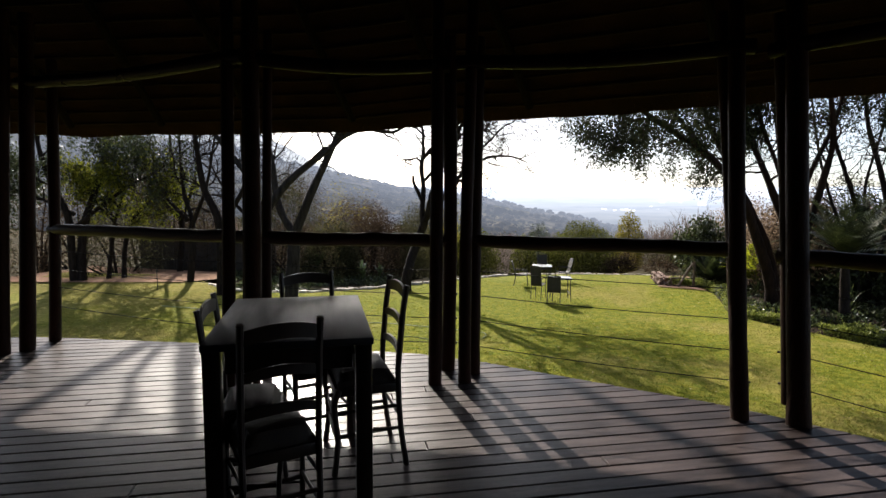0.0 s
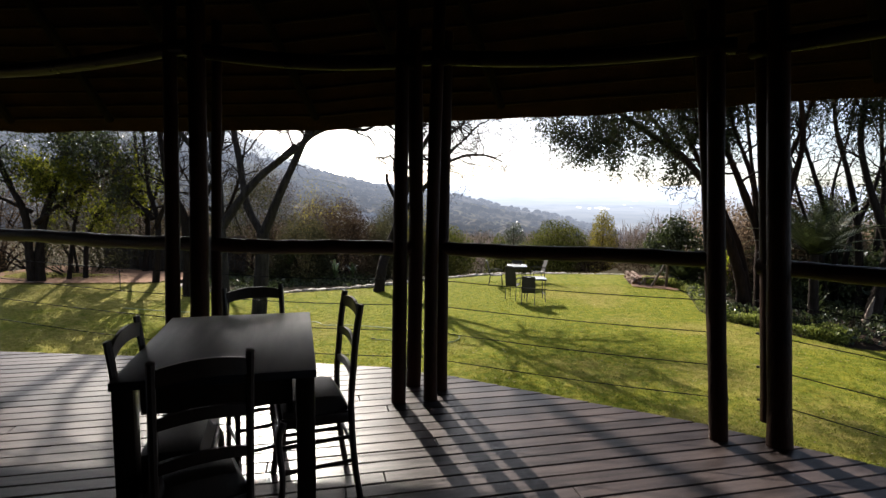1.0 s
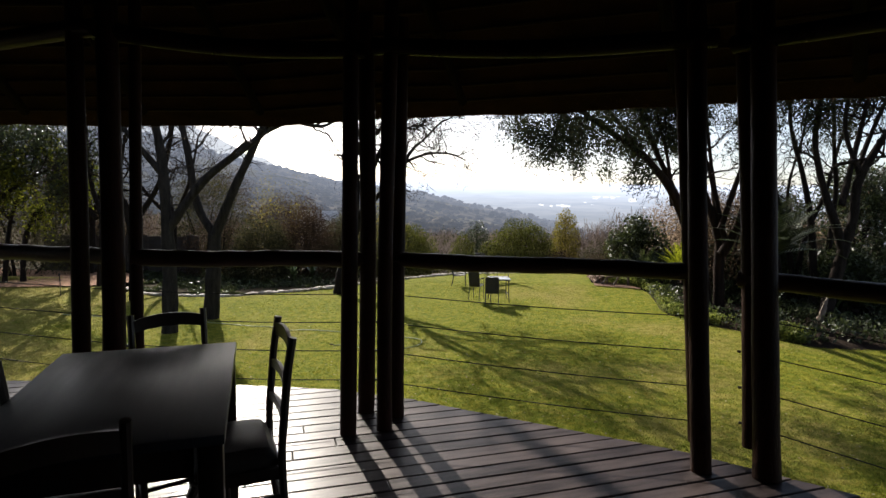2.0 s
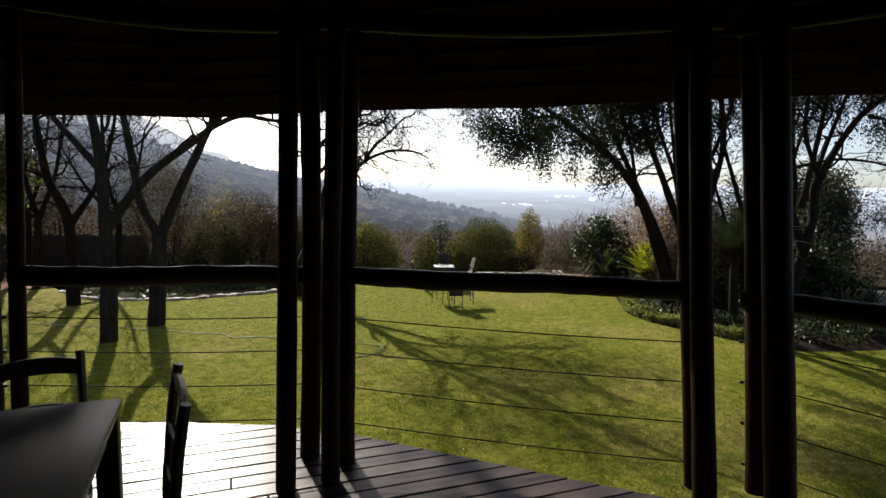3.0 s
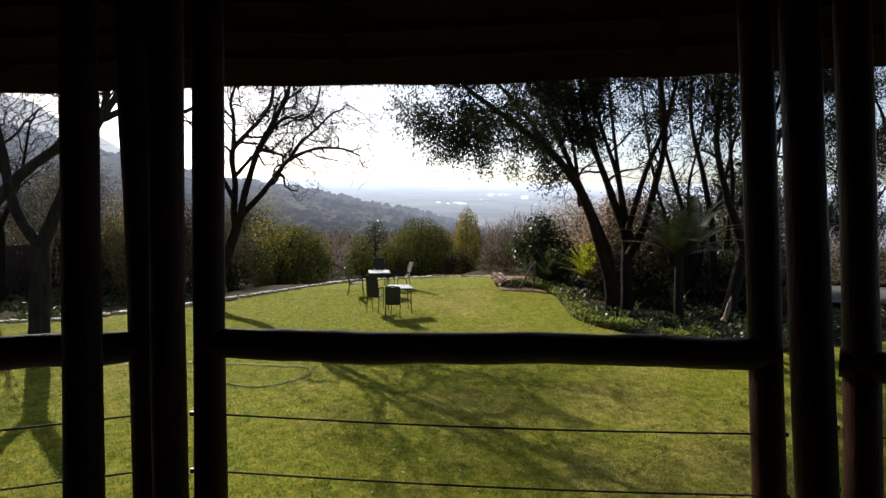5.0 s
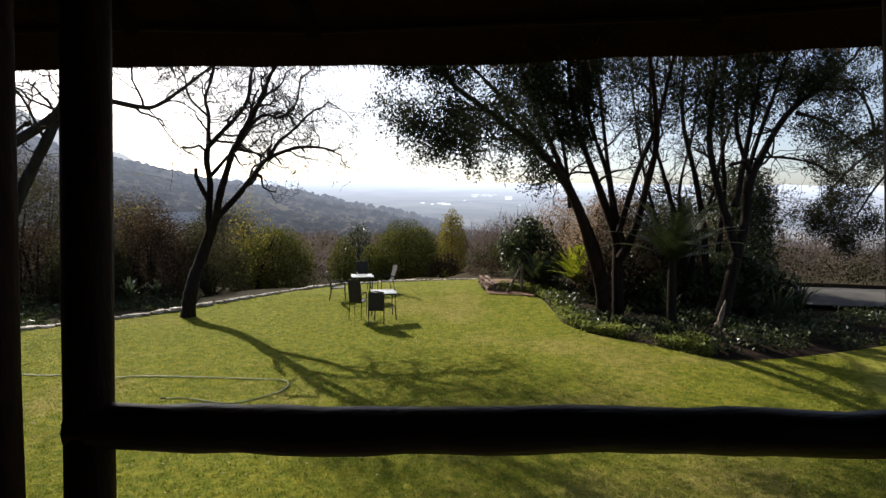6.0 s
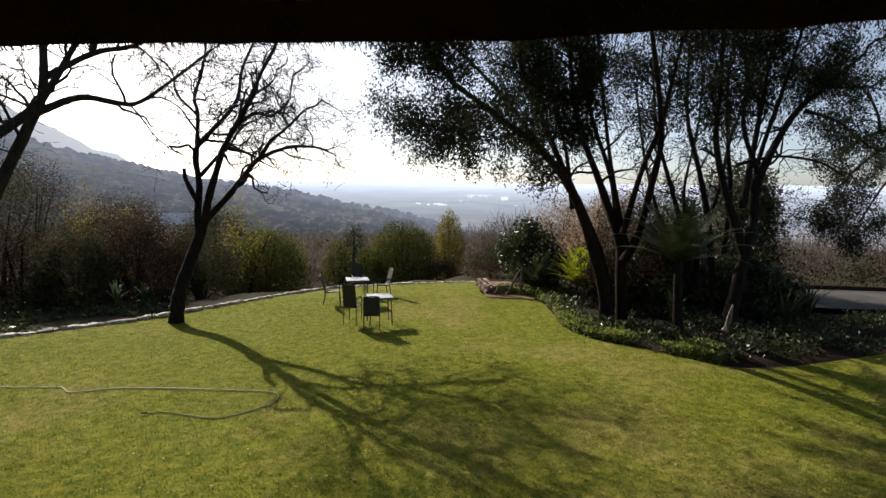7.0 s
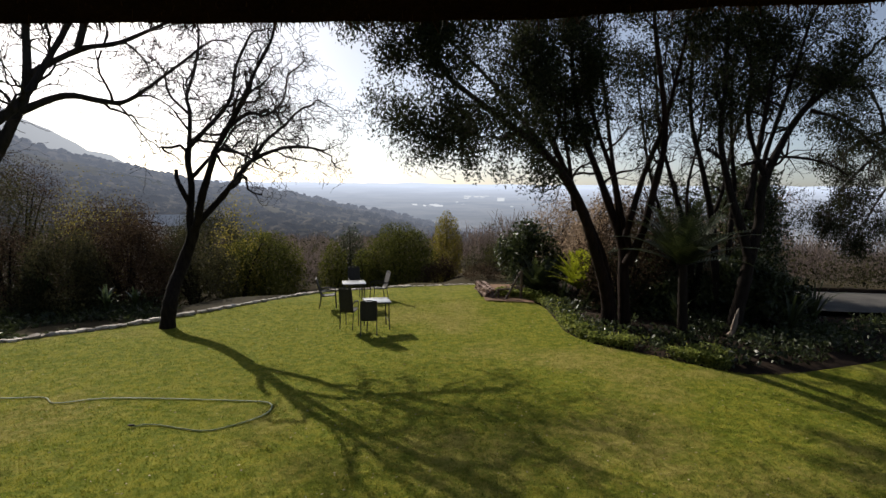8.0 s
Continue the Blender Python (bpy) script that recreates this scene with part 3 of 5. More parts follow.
    under.f.extend([(kk, kk + 1, kk + 5, kk + 4), (kk + 2, kk + 3, kk + 7, kk + 6), (kk + 4, kk + 5, kk + 6, kk + 7), (kk + 1, kk + 2, kk + 6, kk + 5), (kk + 3, kk, kk + 4, kk + 7)])
part("fascia", under, POLE, deck, "dark boarding under the deck's edge", smooth=False)


def clip_strip(poly, lo, hi):
    """The part of a convex outline between two lines along the boards."""
    for sign, lim in ((1, lo), (-1, -hi)):
        out = []
        for p, q in zip(poly, poly[1:] + poly[:1]):
            dp, dq = sign * (p @ across) - lim, sign * (q @ across) - lim
            if dp >= 0:
                out.append(p)
            if dp * dq < 0:
                out.append(p + (q - p) * (dp / (dp - dq)))
        poly = out
        if len(poly) < 3:
            return []
    return poly


def clip_run(poly, lo, hi):
    for sign, lim in ((1, lo), (-1, -hi)):
        out = []
        for p, q in zip(poly, poly[1:] + poly[:1]):
            dp, dq = sign * (p @ along) - lim, sign * (q @ along) - lim
            if dp >= 0:
                out.append(p)
            if dp * dq < 0:
                out.append(p + (q - p) * (dp / (dp - dq)))
        poly = out
        if len(poly) < 3:
            return []
    return poly


def shell_wall(name, a, b, z0, z1, thick, label):
    d = Vector((b[0] - a[0], b[1] - a[1]))
    g = Geo().box(0, 0, 0, d.length, thick, z1 - z0, pose((a[0] + b[0]) / 2, (a[1] + b[1]) / 2, (z0 + z1) / 2, 0, 0, math.degrees(math.atan2(d.y, d.x))))
    return tagged(mesh_object(name, g, PLASTER, smooth=False), label, "wall", kind="structure")


# Unseen walls, added to close the verandah so its inside stays dark.
shell_wall("wall_south", (-7.1, -5.1), (5.9, -5.1), -0.3, 4.2, 0.2, "unseen brown wall added to keep the verandah dark")
shell_wall("wall_west", (-7.1, -5.0), (-7.1, 3.3), -0.3, 4.2, 0.2, "unseen brown side wall added to keep the verandah dark")
shell_wall("wall_east", (5.9, -5.0), (5.9, 1.5), -0.3, 4.2, 0.2, "unseen brown side wall added to keep the verandah dark")

# roof: the thatch rises from the eaves to a flat dark top
EAVE = [(-8.4, -6.4, 2.0), (7.6, -6.4, 2.15), (7.58, 2.31, 2.144), (6.23, 4.31, 2.114), (4.08, 6.31, 2.085), (3.08, 6.89, 2.105), (1.40, 7.43, 2.082), (0.56, 7.59, 2.085), (-0.49, 7.61, 2.000), (-3.75, 7.46, 1.955), (-5.84, 6.50, 1.980), (-8.6, 4.2, 2.0)]
HUB = Vector((-0.6, 0.0, 5.9))


def roof_ring(k, drop=0.0):
    """The eaves' outline drawn in towards the hub by k."""
    return [Vector(p).lerp(HUB, k) - Vector((0, 0, drop)) for p in EAVE]


def eave_path(k, drop, step=0.12):
    ring = roof_ring(k, drop)
    out = []
    for a, b in zip(ring, ring[1:] + ring[:1]):
        n = max(1, int((b - a).length / step))
        out.extend(a.lerp(b, i / n) for i in range(n))
    return out


roof = thing("ceiling", "dark thatched roof seen from below", "roof", kind="structure")
rg = Geo()
for lvl, (k, dz) in enumerate(((0.0, 0.0), (0.12, 0.0), (0.3, 0.0), (0.6, 0.0), (0.97, 0.0), (0.97, -0.35), (0.05, -0.33), (0.0, -0.27))):
    base = eave_path(0.0, 0.0, 0.12)
    for p in base:
        q = p.lerp(HUB, k) - Vector((0, 0, dz))
        if k < 0.2:
            q.z += 0.022 * noise.noise(p * 1.1) + 0.010 * noise.noise(p * 6.0)
        rg.v.append(tuple(q))
nb = len(base)
for lvl in range(7):
    for j in range(nb):
        q = (j + 1) % nb
        rg.f.append((lvl * nb + j, lvl * nb + q, (lvl + 1) * nb + q, (lvl + 1) * nb + j))
for j in range(nb):
    q = (j + 1) % nb
    rg.f.append((7 * nb + j, 7 * nb + q, q, j))
rg.f.append(tuple(4 * nb + j for j in range(nb)))
rg.f.append(tuple(5 * nb + j for j in range(nb))[::-1])
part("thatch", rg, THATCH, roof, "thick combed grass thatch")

rng = np.random.default_rng(3)
front = [p for p in eave_path(0.0, 0.0, 0.004) if p.y > 1.0]
straws = []
for p in front:
    for _ in range(3):
        c = Vector((p.x, p.y, p.z + 0.022 * noise.noise(p * 1.1) + 0.010 * noise.noise(p * 6.0)))
        inward = (HUB - c).normalized()
        c = c + inward * float(rng.uniform(-0.03, 0.16)) + Vector((rng.normal() * 0.006, rng.normal() * 0.006, 0.02))
        tip = c - inward * float(rng.uniform(0.01, 0.03)) + Vector((rng.normal() * 0.012, rng.normal() * 0.012, -float(rng.gamma(2.0, 0.0045)) - 0.006))
        s = Vector((rng.normal(), rng.normal(), 0)).normalized() * 0.003
        straws.append([c - s, c + s, tip + s * 0.5, tip - s * 0.5])
fringe = quads("straw_fringe", np.array([[tuple(q) for q in s] for s in straws]), STRAW, roof)
tagged(fringe, "ragged cut straw ends along the eaves", kind="stuff")

for i in range(26):
    k = 0.035 + 0.024 * i
    g = Geo()
    seg = sorted((p for p in eave_path(k, 0.03, 0.4) if p.y > -1.5), key=lambda p: math.atan2(p.y, p.x + 0.6))
    g.tube([(p.x, p.y, p.z) for p in seg], 0.014, 6, bumps=0.08, seed=i)
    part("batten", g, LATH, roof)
for i, p in enumerate(eave_path(0.02, 0.075, 0.9)):
    if p.y > -3:
        g = Geo()
        q = p.lerp(HUB, 0.9)
        g.tube([tuple(p.lerp(q, k) - Vector((0, 0, 0.03))) for k in np.linspace(0.03, 1, 7)], 0.04, 8, bumps=0.04, seed=i)
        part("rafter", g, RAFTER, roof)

# ---- posts, beams and rails ----
# inner and outer poles pair at the corners, leaned outwards to fit the view
POSTS = {"A1": (0.677, 5.310, -0.012, 0.115, 0.0445), "A2": (0.724, 5.642, -0.004, 0.045, 0.0495), "A3": (0.875, 5.388, 0.006, 0.041, 0.042), "A4": (0.920, 5.586, -0.002, 0.091, 0.046),
         "B1": (2.539, 4.985, -0.009, 0.140, 0.0475), "B2": (2.667, 5.337, -0.075, 0.050, 0.0455), "B3": (2.836, 4.930, 0.010, 0.165, 0.0596), "B4": (2.946, 5.282, -0.039, 0.091, 0.0485),
         "C1": (-0.71, 5.07, 0.0, 0.05, 0.042), "C2": (-0.71, 5.37, 0.0, 0.04, 0.045), "C3": (-0.56, 5.11, 0.0, 0.05, 0.054), "C4": (-0.56, 5.34, 0.0, 0.05, 0.033),
         "D1": (-2.90, 5.48, 0.01, 0.06, 0.058), "D3": (-2.80, 5.62, 0.01, 0.06, 0.055), "D4": (-2.83, 5.93, 0.01, 0.05, 0.045),
         "E1": (4.45, 3.25, 0.0, 0.06, 0.055), "E2": (4.66, 3.45, 0.0, 0.06, 0.055)}


def post_at(code, z):
    x, y, lx, ly, r = POSTS[code]
    return Vector((x + lx * z, y + ly * z, z))


def pole_post(code, top):
    x, y, lx, ly, r = POSTS[code]
    zs = np.linspace(0.0, top, 13)
    bend = random.Random(code).uniform(-0.012, 0.012)
    pts = [(lx * z + bend * math.sin(z * 1.6), ly * z + bend * math.cos(z * 1.3) * 0.5 - bend * 0.5, z) for z in zs]
    t = thing("verandah_post", "dark stained round timber pole standing on the deck", "post", "verandah posts", at=pose(x, y, 0))
    g = Geo().tube(pts, [r * (1.06 - 0.03 * z) for z in zs], 14, bumps=0.018, seed=sum(map(ord, code)))
    part("pole", g, POLE, t)
    return t


posts = {code: pole_post(code, 2.75 if code[1] in "13" else 2.45) for code in POSTS}

# heights of the rail's top and of the cables at the posts they are fixed to
RAIL_TOP = {"A": 1.02, "B2": 1.02, "B4": 0.985, "C": 1.04, "D": 1.04, "E": 0.985}
CABLES = {"A": (0.75, 0.572, 0.390, 0.204), "B": (0.715, 0.518, 0.315, 0.115), "C": (0.80, 0.640, 0.480, 0.310), "D": (0.80, 0.640, 0.480, 0.310), "E": (0.70, 0.500, 0.300, 0.100)}
for a, b in (("D4", "C2"), ("C4", "A2"), ("A4", "B2"), ("B4", "E2")):
    p, q = (post_at(c, RAIL_TOP.get(c, RAIL_TOP.get(c[0])) - 0.052) for c in (a, b))
    d = (q - p).normalized()
    n = 22
    r = random.Random(a)
    ph = r.uniform(0, 6)
    pts = [p.lerp(q, k) + Vector((0, 0, 0.004 * math.sin(9 * k + ph) + 0.002 * math.sin(31 * k + ph))) for k in np.linspace(-0.018, 1.018, n)]
    t = thing("handrail", "dark round pole handrail with worn shiny top", "handrail", "verandah rails")
    part("rail_pole", Geo().tube([tuple(v) for v in pts], 0.049, 14, bumps=0.024, seed=sum(map(ord, a))), RAILWOOD, t)
    for za, zb in zip(CABLES[a[0]], CABLES[b[0]]):
        u, w = post_at(a, za), post_at(b, zb)
        cable = thing("safety_cable", "thin taut steel cable between verandah posts", "cable", "verandah cables")
        sag = [u.lerp(w, k) - Vector((0, 0, 0.012 * math.sin(math.pi * k))) for k in np.linspace(0, 1, 9)]
        part("cable_strand", Geo().tube([tuple(v) for v in sag], 0.0030, 6), WIRE, cable)
        for end, s in ((u, -1), (w, 1)):
            part("cable_bolt", Geo().tube([tuple(end + d * s * 0.05), tuple(end + d * s * 0.066), tuple(end + d * s * 0.068)], [0.008, 0.008, 0.004], 6), BLACKMETAL, cable)

for a, b in (("D3", "C1"), ("C3", "A1"), ("A3", "B1"), ("B3", "E1")):
    p, q = post_at(a, 2.205), post_at(b, 2.205)
    pts = [p.lerp(q, k) + Vector((0, 0, -0.035 * math.sin(math.pi * min(1, max(0, k))))) for k in np.linspace(-0.06, 1.06, 15)]
    t = thing("eaves_beam", "dark round pole beam carrying the thatch", "beam", "eaves beams")
    part("beam_pole", Geo().tube([tuple(v) for v in pts], 0.048, 16, bumps=0.006, seed=sum(map(ord, b))), BEAM, t)


# ---- dining table and chairs on the deck ----
TABLE_TURN = 20.3
TABLE_AT = (0.246, 3.955)
TW, TL, TH = 0.62, 0.925, 0.76


def dining_table():
    t = thing("dining_table", "dark lacquered square-legged wooden dining table on the deck", "table", at=pose(*TABLE_AT, 0, 0, 0, TABLE_TURN))
    part("tabletop", Geo().box(0, 0, TH - 0.014, TW, TL, 0.028, bevel=0.004), TABLETOP, t, "dark satin lacquered top")
    for s in (-1, 1):
        part("apron", Geo().box(s * (TW / 2 - 0.045), 0, TH - 0.075, 0.022, TL - 0.16, 0.092, bevel=0.002), DARKWOOD, t)
        part("apron", Geo().box(0, s * (TL / 2 - 0.045), TH - 0.075, TW - 0.16, 0.022, 0.092, bevel=0.002), DARKWOOD, t)
        for q in (-1, 1):
            part("leg", Geo().box(s * (TW / 2 - 0.037), q * (TL / 2 - 0.037), (TH - 0.028) / 2, 0.062, 0.062, TH - 0.0285, bevel=0.004), DARKWOOD, t)
    return t


dining_table()


def dining_chair(at):
    """A ladder-back chair that faces -y, its back towards +y."""
    t = thing("dining_chair", "dark wooden ladder-back dining chair with brown padded seat", "chair", "chairs round the table", at=at)
    w, d, h = 0.37, 0.35, 0.455
    # seat pad, domed
    g = Geo()
    n = 9
    for i in range(n):
        for j in range(n):
            u, v = 2 * i / (n - 1) - 1, 2 * j / (n - 1) - 1
            k = 1 - 0.10 * max(abs(u), abs(v)) ** 6
            dome = 0.030 * (1 - u ** 4) * (1 - v ** 4)
            g.v.append((u * (w / 2 - 0.002) * k * (1.0 + 0.05 * (1 - v) / 2), v * (d / 2) * k, h - 0.02 + 0.022 * (1 - max(abs(u), abs(v)) ** 8) + dome))
    g.f = [(i * n + j, (i + 1) * n + j, (i + 1) * n + j + 1, i * n + j + 1) for i in range(n - 1) for j in range(n - 1)]
    rim = [i * n for i in range(n)] + [(n - 1) * n + j for j in range(1, n)] + [i * n + n - 1 for i in range(n - 2, -1, -1)] + [j for j in range(n - 2, 0, -1)]
    k = len(g.v)
    g.v.extend((g.v[i][0], g.v[i][1], h - 0.045) for i in rim)
    m = len(rim)
    g.f.extend((rim[(i + 1) % m], rim[i], k + i, k + (i + 1) % m) for i in range(m))
    g.f.append(tuple(range(k, k + m)))
    part("seat", g, LEATHER, t, "worn brown leather seat pad")
    fr = Geo()
    for s in (-1, 1):
        fr.box(s * (w / 2 - 0.012), 0, h - 0.065, 0.024, d - 0.02, 0.045, bevel=0.003)
        fr.box(0, s * (d / 2 - 0.012), h - 0.065, w - 0.02, 0.024, 0.045, bevel=0.003)
    part("seat_frame", fr, DARKWOOD, t)
    for s in (-1, 1):
        x = s * (w / 2 - 0.006)
        back = [(x, d / 2 + 0.045, 0), (x, d / 2 + 0.012, 0.2), (x, d / 2 - 0.002, 0.44), (x, d / 2 + 0.010, 0.60), (x, d / 2 + 0.026, 0.75), (x, d / 2 + 0.048, 0.875)]
        part("back_leg", Geo().tube(smooth_path(back, 4), [0.0165] * 10 + [0.0175] * 11, 8), DARKWOOD, t)
        fx = s * (w / 2 + 0.004)
        front_leg = [(fx, -d / 2 + 0.02, h - 0.05), (fx + s * 0.006, -d / 2 - 0.004, 0.33), (fx + s * 0.002, -d / 2 + 0.012, 0.16), (fx + s * 0.004, -d / 2 - 0.006, 0.0)]
        part("front_leg", Geo().tube(smooth_path(front_leg, 5), [0.019, 0.020, 0.020, 0.019, 0.018, 0.017, 0.016, 0.016, 0.015, 0.015, 0.015, 0.015, 0.016, 0.016, 0.017, 0.017], 8), DARKWOOD, t)
        for z in (0.19, 0.30):
            part("stretcher", Geo().tube([(x, d / 2, z), (x * 1.01, 0, z - 0.004), (fx, -d / 2 + 0.004, z - 0.008)], 0.0095, 8), DARKWOOD, t)
    for z, y in ((0.16, -d / 2 + 0.01), (0.27, -d / 2 + 0.0)):
        part("stretcher", Geo().tube([(-w / 2, y, z), (0, y, z), (w / 2, y, z)], 0.0095, 8), DARKWOOD, t)
    part("stretcher", Geo().tube([(-w / 2, d / 2 + 0.012, 0.24), (0, d / 2 + 0.012, 0.24), (w / 2, d / 2 + 0.012, 0.24)], 0.0095, 8), DARKWOOD, t)
    for z, tall, y in ((0.55, 0.032, 0.002), (0.685, 0.034, 0.014), (0.825, 0.050, 0.036)):
        # arched ladder slat, curved back
        s = Geo()
        n = 11
        for i in range(n):
            u = 2 * i / (n - 1) - 1
            x, yy = u * (w / 2 - 0.008), d / 2 + y + 0.016 * (1 - u * u)
            up = 0.020 * (1 - u * u)
            for dy in (-0.008, 0.008):
                s.v.extend([(x, yy + dy, z - tall / 2 + up * 0.8), (x, yy + dy, z + tall / 2 + up)])
        for i in range(n - 1):
            a = 4 * i
            s.f.extend([(a, a + 4, a + 5, a + 1), (a + 2, a + 3, a + 7, a + 6), (a + 1, a + 5, a + 7, a + 3), (a, a + 2, a + 6, a + 4)])
        s.f.extend([(0, 1, 3, 2), (4 * n - 4, 4 * n - 2, 4 * n - 1, 4 * n - 3)])
        part("ladder_slat", s, DARKWOOD, t)
    return t


def chair_at(x, y, turn, wide, deep):
    """Where a chair stands, where its back looks, and stretches that fit the view."""
    return pose(x, y, 0, 0, 0, turn) @ Matrix.Diagonal((wide, deep, 1, 1))


first_chair = dining_chair(chair_at(0.465, 4.235, -64.0, 1.0, 0.86))
copy_thing(first_chair, chair_at(0.155, 3.703, 111.9, 1.05, 0.82))
copy_thing(first_chair, chair_at(0.18, 4.388, 37.3, 0.77, 0.90))
copy_thing(first_chair, chair_at(0.348, 3.494, 217.6, 0.74, 0.90))

# ---- lawn furniture ----
def lawn_chair(at):
    """A metal armchair with a dark mesh sling, facing -y."""
    t = thing("garden_chair", "dark metal garden armchair with mesh sling on the lawn", "chair", "garden chairs", at=at)
    w, d = 0.42, 0.44
    for s in (-1, 1):
        x = s * w / 2
        part("leg", Geo().tube(smooth_path([(x, -d / 2, 0), (x, -d / 2 + 0.02, 0.3), (x, -d / 2 + 0.02, 0.52)], 3), 0.013, 7), BLACKMETAL, t)
        part("leg", Geo().tube(smooth_path([(x, d / 2 + 0.04, 0), (x, d / 2 - 0.01, 0.34), (x, d / 2 + 0.05, 0.60), (x * 0.96, d / 2 + 0.12, 0.84)], 3), 0.013, 7), BLACKMETAL, t)
        part("armrest", Geo().tube(smooth_path([(x, d / 2 + 0.03, 0.53), (x, 0, 0.55), (x, -d / 2 + 0.02, 0.52)], 4), 0.016, 7), BLACKMETAL, t)
        part("side_rail", Geo().tube([(x, d / 2, 0.36), (x, 0, 0.36), (x, -d / 2 + 0.02, 0.38)], 0.012, 7), BLACKMETAL, t)
    part("top_rail", Geo().tube(smooth_path([(-w / 2 * 0.96, d / 2 + 0.12, 0.84), (0, d / 2 + 0.13, 0.865), (w / 2 * 0.96, d / 2 + 0.12, 0.84)], 4), 0.014, 7), BLACKMETAL, t)
    g = Geo()
    line = smooth_path([(0, -d / 2 + 0.02, 0.385), (0, 0.05, 0.35), (0, d / 2 - 0.02, 0.36), (0, d / 2 + 0.04, 0.55), (0, d / 2 + 0.115, 0.83)], 4)
    for off in (0.0, 0.008):
        for p in line:
            g.v.extend([(-w / 2 + 0.012, p[1] - off, p[2] + off), (w / 2 - 0.012, p[1] - off, p[2] + off)])
    m = len(line)
    for o in (0, 2 * m):
        g.f.extend((o + 2 * i, o + 2 * i + 1, o + 2 * i + 3, o + 2 * i + 2) for i in range(m - 1))
    for i in range(m - 1):
        g.f.extend([(2 * i, 2 * i + 2, 2 * m + 2 * i + 2, 2 * m + 2 * i), (2 * i + 1, 2 * m + 2 * i + 1, 2 * m + 2 * i + 3, 2 * i + 3)])
    g.f.extend([(0, 2 * m, 2 * m + 1, 1), (2 * m - 2, 2 * m - 1, 4 * m - 1, 4 * m - 2)])
    part("sling", g, SLING, t, "dark woven mesh seat and back")
    return t


def lawn_table(at, w, l):
    t = thing("garden_table", "small garden table with pale shiny top on the lawn", "table", "garden tables", at=at)
    part("tabletop", Geo().box(0, 0, 0.70, w, l, 0.016, bevel=0.004), GLASSTOP, t, "pale patterned glossy top")
    part("rim", Geo().box(0, 0, 0.676, w - 0.02, l - 0.02, 0.030, bevel=0.003), BLACKMETAL, t)
    for s in (-1, 1):
        for q in (-1, 1):
            x, y = s * (w / 2 - 0.05), q * (l / 2 - 0.05)
            part("leg", Geo().tube([(x * 1.08, y * 1.08, 0), (x, y, 0.35), (x, y, 0.67)], 0.014, 7), BLACKMETAL, t)
        part("brace", Geo().tube([(s * (w / 2 - 0.05), -l / 2 + 0.05, 0.22), (s * (w / 2 - 0.05), 0, 0.24), (s * (w / 2 - 0.05), l / 2 - 0.05, 0.22)], 0.009, 6), BLACKMETAL, t)
    return t


def on_lawn(x, y, turn=0.0):
    return pose(x, y, lawn_height(x, y) - 0.005, 0, 0, turn)


garden_chair = lawn_chair(on_lawn(2.29, 18.25, 176) @ Matrix.Diagonal((0.9, 1, 1, 1)))
for x, y, turn, wide, tall in ((1.86, 18.9, 160, 0.86, 1.22), (1.34, 21.3, 88, 1.0, 1.0), (2.85, 22.3, -76, 1.0, 1.0), (2.13, 22.5, 4, 0.95, 1.12)):
    copy_thing(garden_chair, on_lawn(x, y, turn) @ Matrix.Diagonal((wide, 1, tall, 1)))
lawn_table(on_lawn(2.52, 18.78, 4), 0.62, 0.62)
lawn_table(on_lawn(2.06, 21.4, 2), 0.66, 0.66)

# garden hose lying in a bend on the lawn
hose_line = [(-8.6, 15.6), (-6.4, 15.35), (-4.6, 15.1), (-3.59, 14.85), (-3.0, 14.75), (-2.7, 14.45), (-2.05, 14.54), (-1.03, 14.36), (0.19, 14.06), (0.52, 13.87), (0.46, 13.48), (0.01, 13.16), (-0.34, 13.09), (-0.99, 13.39), (-1.27, 13.38)]
hp = smooth_path(hose_line, 6)
hose = thing("garden_hose", "pale green garden hose lying in a loose bend", "hose")
part("hose_pipe", Geo().tube([(x, y, lawn_height(x, y) + 0.016) for x, y in hp], 0.0095, 7), HOSE, hose)
x, y = hp[-1]
part("nozzle", Geo().tube([(x + 0.02, y, LAWN_Z + 0.03), (x - 0.03, y + 0.002, LAWN_Z + 0.03), (x - 0.07, y, LAWN_Z + 0.032)], [0.014, 0.016, 0.010], 8), BLACKMETAL, hose, "dark hose nozzle")

# thin irrigation stake on the lawn
stake = thing("sprinkler_stake", "thin dark sprinkler stake in the grass", "stake", at=on_lawn(-10.4, 18.0))
part("stake_rod", Geo().tube([(0, 0, 0), (0.01, 0, 0.35), (0.0, 0, 0.62)], 0.012, 6), BLACKMETAL, stake)
part("sprinkler_head", Geo().tube([(0, 0, 0.62), (0, 0, 0.66), (0, 0, 0.68)], [0.02, 0.024, 0.012], 8), BLACKMETAL, stake)


# ---- steps, posts and brace at the far corner of the lawn ----
def rock(rng, size, flat=0.7):
    """A rough stone: a dented, squashed ball."""
    bm = bmesh.new()
    bmesh.ops.create_icosphere(bm, subdivisions=1, radius=0.5)
    sx, sy, sz = size
    for v in bm.verts:
        k = rng.uniform(0.82, 1.18)
        c = [math.copysign(abs(q * 2) ** flat, q) * 0.5 * k for q in v.co]
        v.co = (c[0] * sx, c[1] * sy, c[2] * sz)
    me = bpy.data.meshes.new("stone")
    bm.to_mesh(me)
    bm.free()
    me.materials.append(STONE)
    me.shade_smooth()
    me.set_sharp_from_angle(angle=radians(35))
    return me


rrng = random.Random(8)
stone_meshes = [rock(rrng, (rrng.uniform(0.26, 0.40), rrng.uniform(0.18, 0.28), rrng.uniform(0.10, 0.17))) for _ in range(14)]


